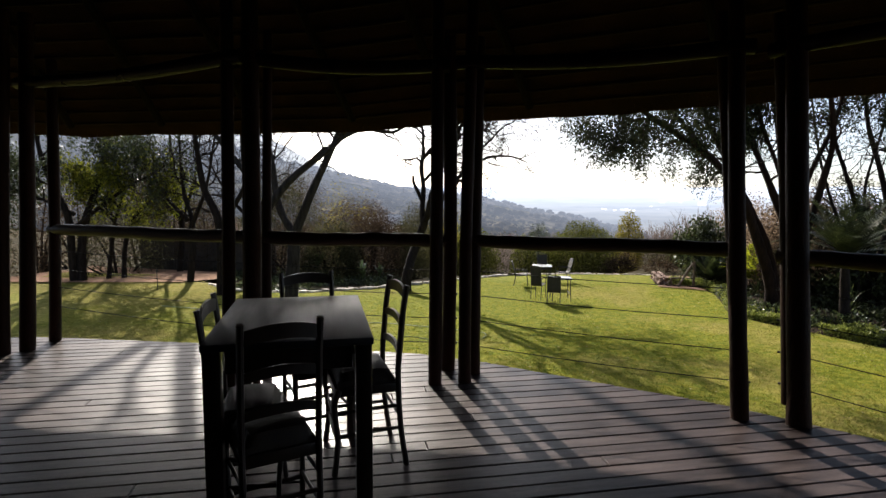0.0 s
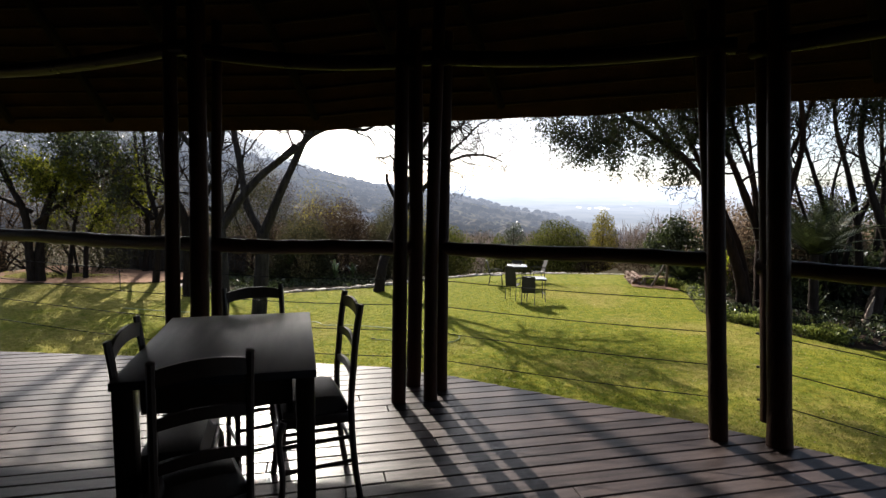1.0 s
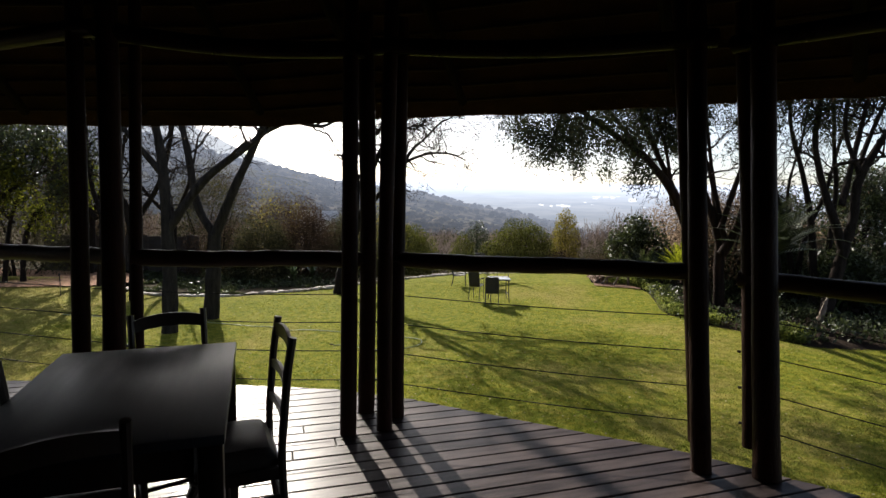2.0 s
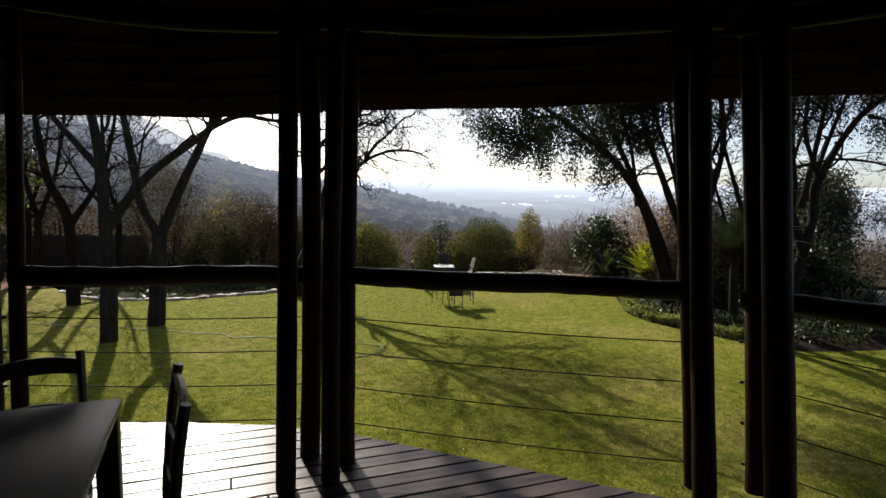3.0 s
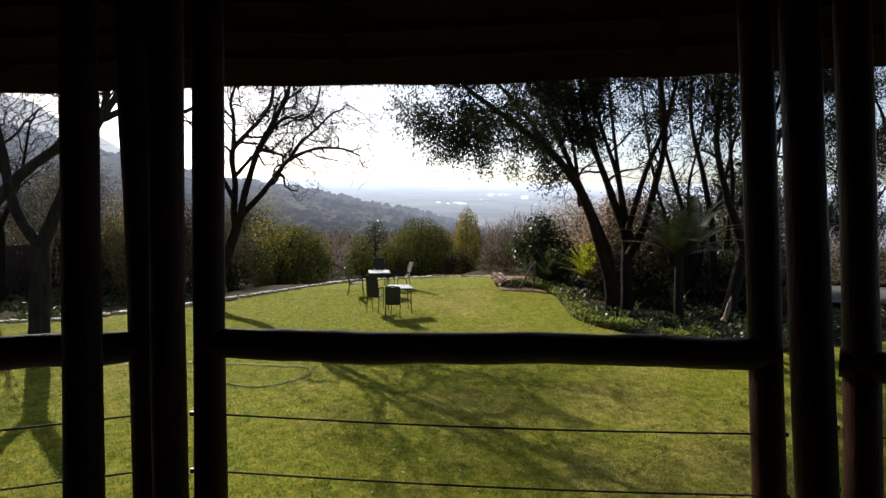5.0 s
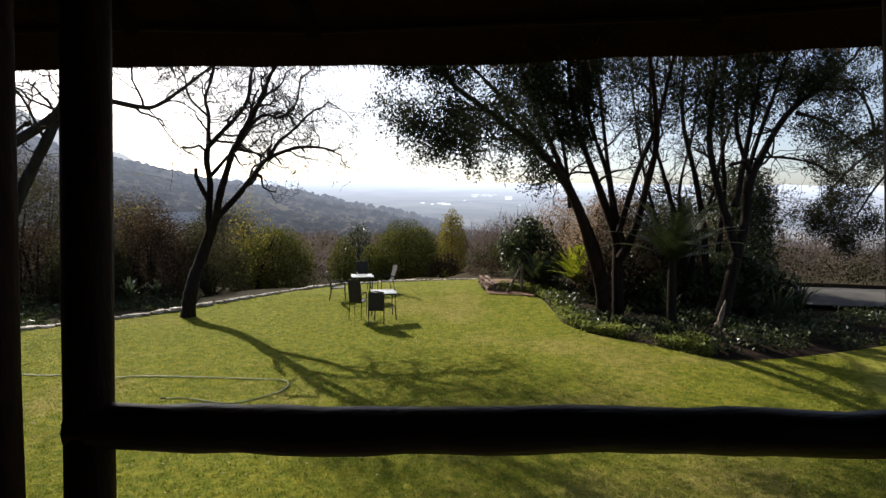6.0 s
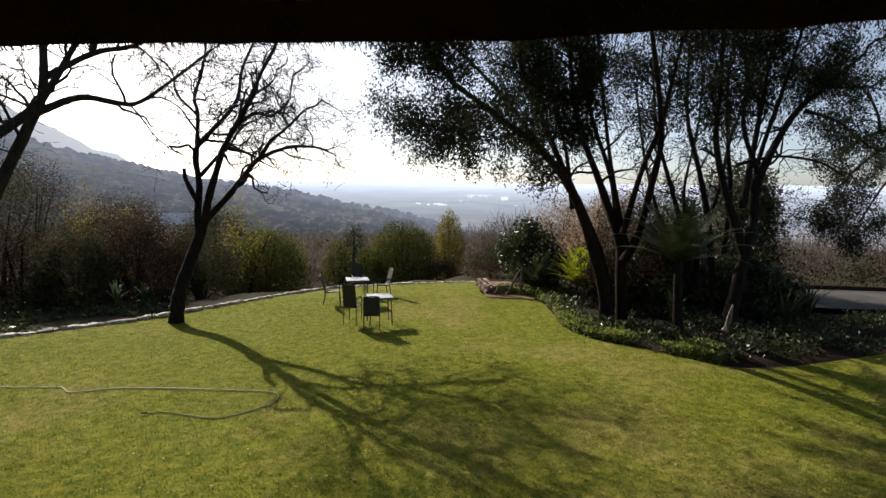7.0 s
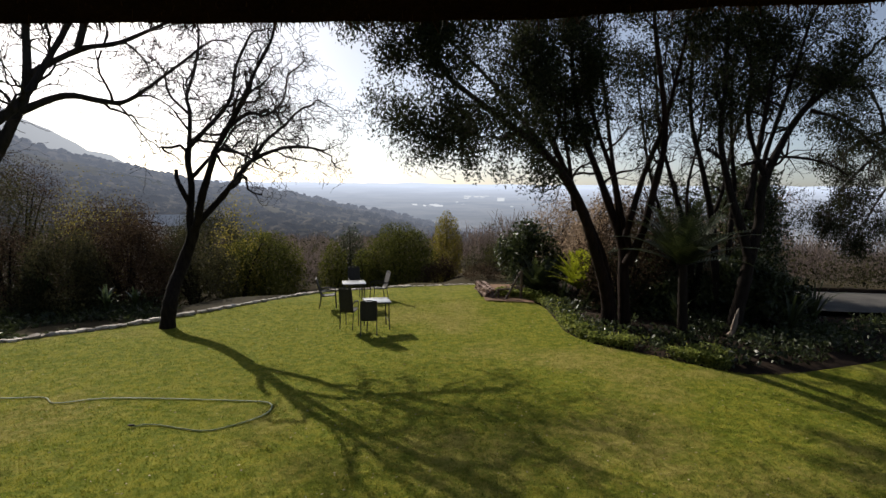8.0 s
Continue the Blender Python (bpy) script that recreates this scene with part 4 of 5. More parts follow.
def stone(me, m, parent):
    ob = new("stone", me)
    ob.parent = parent
    ob.matrix_basis = m
    return ob


step_meshes = [rock(rrng, (rrng.uniform(0.13, 0.21), rrng.uniform(0.10, 0.16), rrng.uniform(0.07, 0.11))) for _ in range(8)]
for me in step_meshes:
    me.materials.clear()
    me.materials.append(STEPSTONE)
pillar = thing("stone_step_wall", "low reddish rubble wall beside the garden steps", "wall", at=pose(6.22, 22.05, LAWN_Z))
for row in range(4):
    for col in range(12):
        for side in (0, 1):
            stone(rrng.choice(step_meshes), pose(0.02 + 0.20 * side + 0.01 * col + rrng.uniform(-0.025, 0.025), 0.14 * col + rrng.uniform(-0.03, 0.03), 0.035 + 0.075 * row, rrng.uniform(-9, 9), rrng.uniform(-9, 9), rrng.uniform(0, 360)), pillar)
frame_thing = thing("timber_brace", "dark weathered timber post with slanting brace", "post", at=pose(7.02, 21.6, LAWN_Z))
part("upright", Geo().tube([(0.22, 0, 0), (0.225, 0, 0.45), (0.23, 0, 0.92)], 0.045, 9, bumps=0.03), POSTWOOD, frame_thing)
part("slant_brace", Geo().tube([(-0.30, -0.02, 0.0), (-0.02, 0, 0.5), (0.18, 0.0, 0.86)], 0.04, 9, bumps=0.03, seed=2), POSTWOOD, frame_thing)
step_rail = thing("step_rail", "low dark timber rail at the steps", "rail", at=pose(6.55, 21.75, LAWN_Z))
part("rail_post", Geo().tube([(0, 0, 0), (0, 0, 0.2), (0, 0, 0.32)], 0.03, 8), POSTWOOD, step_rail)
part("rail_bar", Geo().tube([(-0.05, 0, 0.30), (0.2, 0, 0.31), (0.42, 0, 0.31)], 0.028, 8), POSTWOOD, step_rail)
part("rail_strut", Geo().tube([(-0.22, 0, 0.0), (-0.1, 0, 0.15), (0.0, 0, 0.28)], 0.022, 8), POSTWOOD, step_rail)


# ---- trees ----
def rotated(rng, d, angle):
    """A direction at about that angle from d, turned any way round it."""
    s = np.cross(d, rng.normal(size=3))
    s /= np.linalg.norm(s) + 1e-9
    return d * math.cos(angle) + s * math.sin(angle)


def spread(rng, g, twigs, tips, p, d, length, radius, depth, up, wiggle, fork, thin=0.0042):
    """A limb that wanders, tapers and splits; thin ends go into the twig mesh."""
    n = 5
    pts, cur, v = [p], np.array(p, float), np.array(d, float)
    for i in range(n):
        v = v + rng.normal(size=3) * wiggle + np.array([0, 0, up])
        v /= np.linalg.norm(v)
        cur = cur + v * length / n
        pts.append(cur.copy())
    end = radius * (0.5 if depth else 0.25)
    (g if radius > 0.02 else twigs).tube(pts, np.maximum(np.linspace(radius, end, n + 1), thin), 7 if radius > 0.05 else (5 if radius > 0.02 else 3), caps=False)
    tips.extend(pts[2:])
    if depth <= 0:
        return
    for _ in range(fork):
        i = int(rng.integers(2, n + 1))
        k = float(rng.uniform(0.55, 0.85))
        t = pts[i] - pts[i - 1]
        t /= np.linalg.norm(t)
        spread(rng, g, twigs, tips, pts[i], rotated(rng, t, rng.uniform(0.35, 0.95)), length * k, end * rng.uniform(0.75, 1.0), depth - 1, up, wiggle, fork, thin)


def tree(name, label, limbs, seed, bark=BARK, depth=3, fork=3, reach=1.0, up=0.05, wiggle=0.22, side=7, leaves=None, leaf_n=0, leaf_size=(0.09, 0.03), leaf_spread=0.25, droop=0.6, floor=-9.0, group="", twig_r=0.030, start=0.35, thin=0.0042, sparse_east=(99.0, 1.0)):
    """limbs: main stems as (points, radius at the foot, radius at the end, and a word for those that stay plain); finer wood grows from the rest."""
    rng = np.random.default_rng(seed)
    t = thing(name, label, "tree", group)
    g, twigs, tips = Geo(), Geo(), []
    for pts, r0, r1, *plain in limbs:
        p = smooth_path(pts, 5)
        flare = np.linspace(0, 1, len(p))
        g.tube(p, r0 + (r1 - r0) * flare ** 0.8, 11, caps=True, bumps=0.05, seed=seed)
        if plain:
            continue
        tips.extend(p[int(len(p) * 0.6):])
        for i in range(side):
            k = int(len(p) * (start + (0.98 - start) * (i + rng.random()) / side))
            k = min(max(k, 1), len(p) - 1)
            d = p[k] - p[k - 1]
            d /= np.linalg.norm(d)
            rr = (r0 + (r1 - r0) * flare[k]) * 0.55
            spread(rng, g, twigs, tips, p[k], rotated(rng, d, rng.uniform(0.4, 1.1)), reach * rng.uniform(0.6, 1.25), min(rr, twig_r * rng.uniform(0.8, 1.5)), depth - 1, up, wiggle, fork, thin)
        d = p[-1] - p[-2]
        d /= np.linalg.norm(d)
        spread(rng, g, twigs, tips, p[-1], d, reach * 0.9, r1, depth - 1, up, wiggle, fork, thin)
    part("trunk", g, bark, t)
    if twigs.v:
        tagged(part("twig_growth", twigs, TWIG, t, "fine bare twigs", smooth=False), kind="stuff")
    if leaves is not None:
        tips = np.array(tips)
        low = np.interp(tips[:, 0], (2.0, 3.4, 4.4, 5.5, 7.0, 8.5), (0.6, 0.0, -0.75, -0.75, -0.1, 0.0)) + floor
        tips = tips[tips[:, 2] + rng.normal(size=len(tips)) * 0.25 > low]
        tips = tips[(tips[:, 0] < sparse_east[0]) | (rng.random(len(tips)) < sparse_east[1])]
        # leaves hang in sprays round some of the tips
        sprays = tips[rng.integers(0, len(tips), max(40, leaf_n // 46))]
        pick = rng.integers(0, len(sprays), leaf_n)
        c = sprays[pick] + ball(rng, leaf_n) * leaf_spread * np.array([1.0, 1.0, 1.35])
        crown = quads("crown", leaf_quads(rng, c, *leaf_size, droop), leaves, t)
        crown["label"] = "small drooping leaves with gaps between"
    return t


def plane_limb(y, pts, depth_shift=0.0):
    """Points (x, z) of a limb that stands about at y, leaning by depth_shift along its length."""
    n = len(pts) - 1
    return [(x, y + depth_shift * i / max(n, 1), z) for i, (x, z) in enumerate(pts)]


# the bare tree at the edge of the lawn
tree("bare_tree", "bare winter tree with dark twisted branches on the lawn", [
    ([(-2.46, 19.40, -1.95), (-2.40, 19.42, -1.33), (-2.36, 19.73, -0.87), (-2.21, 20.12, -0.28), (-1.97, 20.08, 0.36), (-1.93, 20.08, 0.59)], 0.19, 0.125, "clean trunk"),
    ([(-1.97, 20.04, 0.41), (-2.04, 20.14, 0.82), (-2.04, 20.42, 1.61), (-2.13, 20.51, 2.45), (-1.72, 20.42, 2.96), (-1.30, 20.31, 3.39), (-1.00, 20.31, 3.87), (-0.93, 20.56, 4.60), (-0.67, 20.93, 5.41)], 0.105, 0.03),
    ([(-2.04, 20.21, 1.13), (-2.22, 20.19, 1.51), (-2.41, 20.55, 1.77), (-2.44, 20.61, 2.01)], 0.07, 0.05, "broken stub"),
    ([(-2.12, 20.54, 2.16), (-2.16, 21.02, 3.45), (-2.30, 21.34, 3.98), (-2.15, 21.71, 4.80), (-2.12, 22.12, 5.80), (-2.32, 22.40, 6.68)], 0.06, 0.025),
    ([(-1.93, 20.05, 0.46), (-1.81, 19.91, 0.73), (-1.66, 19.75, 1.31), (-1.35, 19.66, 2.27), (-1.28, 19.61, 2.46), (-0.75, 19.51, 3.40), (-0.48, 19.51, 3.87), (-0.38, 19.59, 4.26), (0.05, 20.01, 5.33), (0.08, 20.40, 6.27)], 0.115, 0.03),
    ([(-1.93, 20.05, 0.46), (-1.79, 20.01, 0.72), (-1.28, 20.15, 1.31), (-0.89, 20.16, 1.82), (-0.58, 20.77, 2.31), (0.17, 21.36, 2.69), (0.91, 21.46, 2.71), (1.35, 21.43, 2.55)], 0.105, 0.026),
    ([(-0.58, 20.77, 2.31), (-0.28, 20.99, 2.82), (0.15, 21.18, 3.23), (0.60, 21.38, 3.73), (0.97, 21.52, 3.92)], 0.06, 0.022),
    ([(-0.97, 19.63, 3.02), (-0.56, 20.01, 3.42), (-0.17, 20.21, 3.40), (0.22, 20.50, 3.81), (0.34, 20.87, 4.60)], 0.055, 0.022),
    ([(-2.06, 20.45, 1.77), (-1.65, 20.88, 2.36), (-1.44, 21.24, 2.63), (-1.14, 21.58, 3.23), (-0.77, 21.82, 3.45)], 0.055, 0.022),
    ([(-2.16, 21.02, 3.45), (-2.65, 21.03, 3.96), (-2.84, 21.36, 4.58), (-3.13, 21.64, 4.92)], 0.04, 0.02)],
    21, depth=4, fork=3, reach=0.95, up=0.0, wiggle=0.48, side=13, twig_r=0.046, thin=0.0048)

# three bare trees to the west of the lawn
Y = 14.19
tree("bare_tree", "tall bare grey tree with forked trunk in the lawn", [
    (plane_limb(Y, [(-5.13, -1.95), (-5.08, -0.6), (-5.10, 0.62), (-5.18, 2.23), (-5.45, 3.6), (-5.6, 5.2)]), 0.19, 0.05),
    (plane_limb(Y, [(-5.09, 0.5), (-4.28, 1.61), (-3.2, 2.49), (-2.9, 2.9), (-2.4, 3.9)], 0.6), 0.11, 0.04),
    (plane_limb(Y, [(-5.15, 1.7), (-6.0, 2.9), (-6.6, 4.0)], -0.6), 0.08, 0.03),
    # Upper limbs out of view, added to throw streaks of shade on the deck.
    (plane_limb(Y, [(-5.5, 4.0), (-5.3, 5.6), (-4.8, 7.2), (-4.6, 8.6)], 0.6), 0.11, 0.04),
    (plane_limb(Y, [(-5.55, 4.6), (-6.1, 6.0), (-6.3, 7.6)], -0.6), 0.09, 0.04)],
    31, bark=GREYBARK, depth=4, fork=3, reach=0.95, up=0.02, wiggle=0.3, side=7)
Y = 15.61
tree("bare_tree", "bare grey tree with wide forked limbs in the lawn", [
    (plane_limb(Y, [(-4.85, -1.95), (-4.75, -0.8), (-4.68, 0.29)]), 0.20, 0.16, "clean trunk"),
    (plane_limb(Y, [(-4.68, 0.25), (-4.17, 1.41), (-3.65, 2.45), (-3.38, 3.1), (-3.32, 4.3), (-3.2, 5.4)]), 0.13, 0.04),
    (plane_limb(Y, [(-3.5, 2.72), (-2.81, 3.0), (-2.23, 2.93), (-1.84, 2.95), (-1.17, 3.44), (-0.6, 3.9)], -0.2), 0.07, 0.018),
    (plane_limb(Y, [(-3.36, 3.3), (-2.6, 3.77), (-2.01, 3.94), (-1.23, 4.35), (-0.7, 4.5)], 0.3), 0.06, 0.018),
    # Mostly unseen limb, added to shade the middle of the deck.
    (plane_limb(Y, [(-2.6, 3.77), (-2.2, 4.9), (-1.7, 6.0), (-1.5, 7.0)], -0.3), 0.06, 0.03),
    (plane_limb(Y, [(-4.68, 0.25), (-5.13, 1.0), (-5.37, 2.23), (-5.6, 3.3), (-5.7, 4.6)], 0.4), 0.11, 0.06),
    # Unseen upper limbs, added for shade on the deck.
    (plane_limb(Y, [(-5.7, 4.5), (-5.5, 6.2), (-5.7, 8.0)], 0.5), 0.07, 0.04),
    (plane_limb(Y, [(-3.25, 4.8), (-3.0, 6.4), (-2.4, 7.9), (-2.2, 9.0)], 0.2), 0.09, 0.04)],
    32, bark=GREYBARK, depth=4, fork=3, reach=0.85, up=-0.03, wiggle=0.3, side=7, twig_r=0.022)
Y = 17.6
tree("bare_tree", "dark bare tree at the edge of the grass", [
    (plane_limb(Y, [(-7.92, -1.95), (-7.94, 0.36), (-8.41, 1.5), (-8.6, 2.7), (-8.8, 4.2)]), 0.17, 0.05),
    (plane_limb(Y, [(-7.94, 0.3), (-7.21, 1.5), (-6.9, 2.8), (-6.8, 4.0)], 0.5), 0.09, 0.03)],
    33, depth=4, fork=3, reach=1.1, up=0.03, wiggle=0.35, side=8)
for i, (x, y, s) in enumerate(((-10.4, 19.8, 1.0), (-12.5, 22.4, 1.1), (-9.2, 22.0, 1.0))):
    tree("bare_tree", "bare dark tree in the thicket west of the lawn", [
        (plane_limb(y, [(x, -1.95), (x + 0.1, 0.2 * s), (x - 0.3, 1.6 * s), (x - 0.5, 4.4 * s)], 0.4), 0.13, 0.04),
        (plane_limb(y, [(x + 0.1, 0.1), (x + 0.9, 1.6 * s), (x + 1.4, 3.2 * s)], -0.5), 0.08, 0.03),
        (plane_limb(y, [(x, 0.4), (x - 1.0, 1.3 * s), (x - 1.9, 2.6 * s)], 0.5), 0.08, 0.03)],
        40 + i, depth=4, fork=3, reach=1.1, up=0.03, wiggle=0.35, side=8)

# leafy many-stemmed trees in the bed
Y = 17.6
tree("leafy_tree", "large evergreen tree with several leaning stems in the bed", [
    (plane_limb(Y, [(8.12, -1.95), (7.95, -1.0), (7.63, -0.18), (6.99, 1.3), (6.12, 2.33), (5.02, 3.06), (3.9, 3.75)], -1.0), 0.19, 0.05),
    (plane_limb(Y, [(8.25, -1.95), (8.15, -1.0), (7.91, 0.09), (7.27, 1.44), (6.5, 3.0), (5.9, 4.4)], 0.4), 0.15, 0.05),
    (plane_limb(Y, [(8.55, -1.95), (8.52, -0.6), (8.50, 0.3), (7.99, 1.71), (7.34, 3.4), (7.1, 5.4)], 0.6), 0.17, 0.05),
    (plane_limb(Y, [(8.52, -0.2), (8.79, 0.5), (9.03, 1.73), (9.15, 3.0), (8.7, 5.2)], -0.5), 0.13, 0.05),
    (plane_limb(Y, [(8.6, 0.1), (8.35, 1.6), (8.2, 3.2), (8.0, 5.5)], 0.9), 0.08, 0.03),
    (plane_limb(Y, [(7.1, 1.1), (6.9, 2.6), (6.4, 4.2)], 0.2), 0.06, 0.03),
    (plane_limb(17.8, [(8.5, 0.2), (8.42, 0.9), (8.24, 1.97), (7.7, 3.42), (7.4, 4.9)], 0.3), 0.09, 0.035),
    (plane_limb(17.5, [(8.4, 0.5), (8.78, 1.97), (9.19, 3.09), (9.42, 4.11), (9.64, 5.3)], -0.2), 0.08, 0.035),
    ([(6.1, 16.9, 2.35), (5.0, 16.6, 3.5), (3.9, 16.4, 4.4), (3.0, 16.3, 4.9)], 0.06, 0.02),
    ([(5.0, 16.8, 3.1), (4.4, 16.6, 3.3), (3.95, 16.5, 3.2), (3.75, 16.4, 2.95)], 0.04, 0.015)],
    51, bark=SHADED_REDBARK, depth=4, fork=3, reach=0.85, up=0.02, wiggle=0.25, side=7, leaves=LEAF_OLIVE, leaf_n=112000, leaf_size=(0.080, 0.031), leaf_spread=0.30, droop=0.9, start=0.55, floor=2.5, sparse_east=(7.7, 0.30))
Y = 16.5
tree("leafy_tree", "evergreen tree with steep dark stems in the bed", [
    (plane_limb(Y, [(10.62, -1.95), (10.85, -0.9), (11.03, 0.05), (11.21, 0.9), (11.24, 1.74), (11.69, 2.74), (12.21, 3.5), (12.95, 4.11), (13.8, 4.8)]), 0.18, 0.04),
    (plane_limb(Y, [(11.03, 0.05), (10.8, 0.8), (10.54, 1.56), (10.26, 2.78), (10.36, 3.99), (10.4, 5.4)], 0.4), 0.13, 0.04),
    (plane_limb(Y, [(10.89, 1.2), (11.2, 2.42), (11.5, 3.6), (11.81, 5.0)], 0.5), 0.09, 0.035),
    (plane_limb(Y, [(10.67, 2.2), (11.81, 2.42), (13.03, 2.32), (13.78, 2.04)], 0.2), 0.045, 0.018),
    (plane_limb(Y, [(12.42, 3.5), (13.44, 3.3), (14.54, 2.74)], 0.2), 0.045, 0.018),
    (plane_limb(16.7, [(11.36, 1.81), (11.47, 2.55), (12.02, 4.24), (12.35, 5.4)]), 0.07, 0.03),
    (plane_limb(Y, [(11.3, 1.9), (11.0, 3.1), (11.2, 4.4), (11.1, 5.4)], 0.8), 0.07, 0.03)],
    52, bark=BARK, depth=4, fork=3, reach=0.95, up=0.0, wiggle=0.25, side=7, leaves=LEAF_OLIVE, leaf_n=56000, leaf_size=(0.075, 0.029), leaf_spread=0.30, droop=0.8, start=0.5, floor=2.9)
tree("leafy_tree", "slender many-stemmed tree behind the palm", [
    (plane_limb(18.4, [(10.9, -1.95), (10.93, -0.95), (10.61, 0.61), (10.11, 2.03), (9.73, 3.13), (9.57, 4.5)]), 0.10, 0.03),
    (plane_limb(17.6, [(11.13, -1.95), (11.1, -0.9), (10.97, 0.66), (10.68, 2.01), (10.28, 3.5), (10.3, 5.2)], 0.4), 0.13, 0.035),
    (plane_limb(18.2, [(10.7, -1.95), (10.45, -0.4), (9.9, 1.0), (9.5, 2.4), (9.2, 4.2)], 0.4), 0.07, 0.025),
    (plane_limb(18.2, [(11.0, -1.95), (11.2, 0.0), (11.9, 1.6), (12.4, 3.2), (13.2, 4.6)], 1.0), 0.09, 0.03),
    (plane_limb(18.0, [(11.54, -1.95), (11.66, 0.2), (11.71, 1.68), (11.58, 2.65), (11.45, 4.46), (11.59, 5.72)]), 0.09, 0.03),
    (plane_limb(18.2, [(11.0, -1.95), (10.8, 0.0), (10.7, 1.6), (11.1, 3.2), (11.3, 4.8)], 0.6), 0.06, 0.025)],
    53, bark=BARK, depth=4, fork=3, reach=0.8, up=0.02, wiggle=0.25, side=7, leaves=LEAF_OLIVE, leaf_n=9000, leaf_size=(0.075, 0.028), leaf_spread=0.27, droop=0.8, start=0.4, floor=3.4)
tree("leafy_tree", "drooping evergreen branch tree past the bed", [
    (plane_limb(20.0, [(21.6, -1.95), (21.5, 0.5), (21.0, 2.6), (19.8, 3.6), (18.3, 3.5), (17.2, 2.9)]), 0.14, 0.03),
    (plane_limb(20.0, [(19.6, 3.5), (18.3, 2.7), (17.5, 1.9), (17.1, 1.2)], 0.3), 0.06, 0.02),
    (plane_limb(20.0, [(20.0, 3.0), (18.9, 2.0), (18.2, 1.2), (17.8, 0.7)], -0.3), 0.05, 0.02),
    (plane_limb(20.0, [(18.6, 3.5), (18.5, 4.2), (18.0, 4.9), (17.2, 5.2)], 0.3), 0.06, 0.02)],
    54, bark=BARK, depth=4, fork=3, reach=0.7, up=-0.06, wiggle=0.25, side=8, leaves=LEAF_OLIVE, leaf_n=30000, leaf_size=(0.075, 0.030), leaf_spread=0.28, droop=1.0, start=0.4)
tree("bare_tree", "slim bare brown tree beside the driveway", [
    (plane_limb(21.5, [(15.6, -1.95), (15.6, -0.6), (15.5, 0.4), (15.3, 1.1)]), 0.09, 0.03),
    (plane_limb(21.5, [(15.55, -0.3), (16.2, 0.4), (16.6, 0.9)], 0.3), 0.05, 0.02),
    (plane_limb(21.5, [(15.55, -0.1), (14.9, 0.5), (14.5, 0.9)], -0.3), 0.05, 0.02)],
    55, bark=SHADED_REDBARK, depth=4, fork=4, reach=0.6, up=0.02, wiggle=0.3, side=7, leaves=LEAF_DRY, leaf_n=2600, leaf_size=(0.08, 0.035), leaf_spread=0.3, start=0.3)
split = thing("split_stump", "pale split stump leaning at the foot of a tree", "stump", at=pose(10.35, 16.0, LAWN_Z))
part("stump_wood", Geo().tube(smooth_path([(-0.20, 0.02, -0.05), (-0.10, 0, 0.18), (0.0, 0.02, 0.42), (0.06, 0.05, 0.60), (0.13, 0.08, 0.78)], 3), [0.075, 0.06, 0.055, 0.07, 0.05, 0.06, 0.05, 0.055, 0.04, 0.045, 0.03, 0.025, 0.008], 7, bumps=0.22, seed=4), POSTWOOD, split)
part("stump_root", Geo().tube(smooth_path([(0.02, 0.05, -0.05), (0.0, 0.03, 0.12), (0.03, 0.02, 0.36)], 3), [0.05, 0.04, 0.045, 0.035, 0.03, 0.02, 0.012], 7, bumps=0.2, seed=5), POSTWOOD, split)


# ---- shrubs ----
def shrub(name, label, x, y, z, rx, rz, n, leaves, seed, size=(0.092, 0.042), clumps=34, category="bush", stems=5, group="", round_top=False):
    """A bush: stems that fan out, and clumps of leaves with gaps between them."""
    rng = np.random.default_rng(seed)
    t = thing(name, label, category, group, at=pose(x, y, z))
    g = Geo()
    cs = []
    for i in range(clumps):
        a, u = rng.uniform(0, 2 * np.pi), rng.random()
        h = rng.uniform(0.15, 1.0)
        r = rx * math.sqrt(max(0.05, 1 - (h * 1.05 - 0.35) ** 2 / 0.5)) * (0.55 + 0.45 * u)
        cs.append((r * math.cos(a) * 0.9, r * math.sin(a) * 0.9, rz * h))
    cs = np.array(cs)
    for c in cs[:stems * 2]:
        g.tube(smooth_path([(c[0] * 0.08, c[1] * 0.08, -0.1), (c[0] * 0.4, c[1] * 0.4, c[2] * 0.55), tuple(c)], 3), np.linspace(0.05, 0.012, 7) * min(1.5, rz / 2), 5, caps=False)
    part("stem", g, BARK, t)
    pick = rng.integers(0, clumps, n)
    c = cs[pick] + ball(rng, n) * np.array([rx, rx, rz * 0.75]) * 0.36
    if round_top:
        d = rng.normal(size=(n, 3))
        d /= np.linalg.norm(d, axis=1)[:, None]
        lumps = np.array([noise.noise(Vector(q * 2.6) + Vector((seed, 0, 0))) for q in d])
        c = d * (rng.random((n, 1)) ** 0.3) * (1 + 0.22 * lumps[:, None]) * np.array([rx, rx, rz * 0.52]) + np.array([0, 0, rz * 0.52])
    c[:, 2] = np.abs(c[:, 2])
    part_ob = quads("crown", leaf_quads(rng, c, *size, 0.3), leaves, t)
    part_ob["label"] = "dense small leaves in loose clumps"
    return t


shrub("round_bush", "rounded yellow-green bush beyond the stone edging", 4.55, 31.0, -4.2, 1.75, 4.1, 34000, LEAF_BUSH, 61, round_top=True)
shrub("round_bush", "broad olive-green bush beyond the stone edging", -1.55, 30.0, -4.2, 1.85, 3.9, 34000, LEAF_BUSH, 62, round_top=True)
shrub("round_bush", "tall pale yellow-green bush beyond the lawn", 7.2, 33.0, -4.5, 0.85, 4.9, 14000, LEAF_YELLOW, 63, round_top=True)
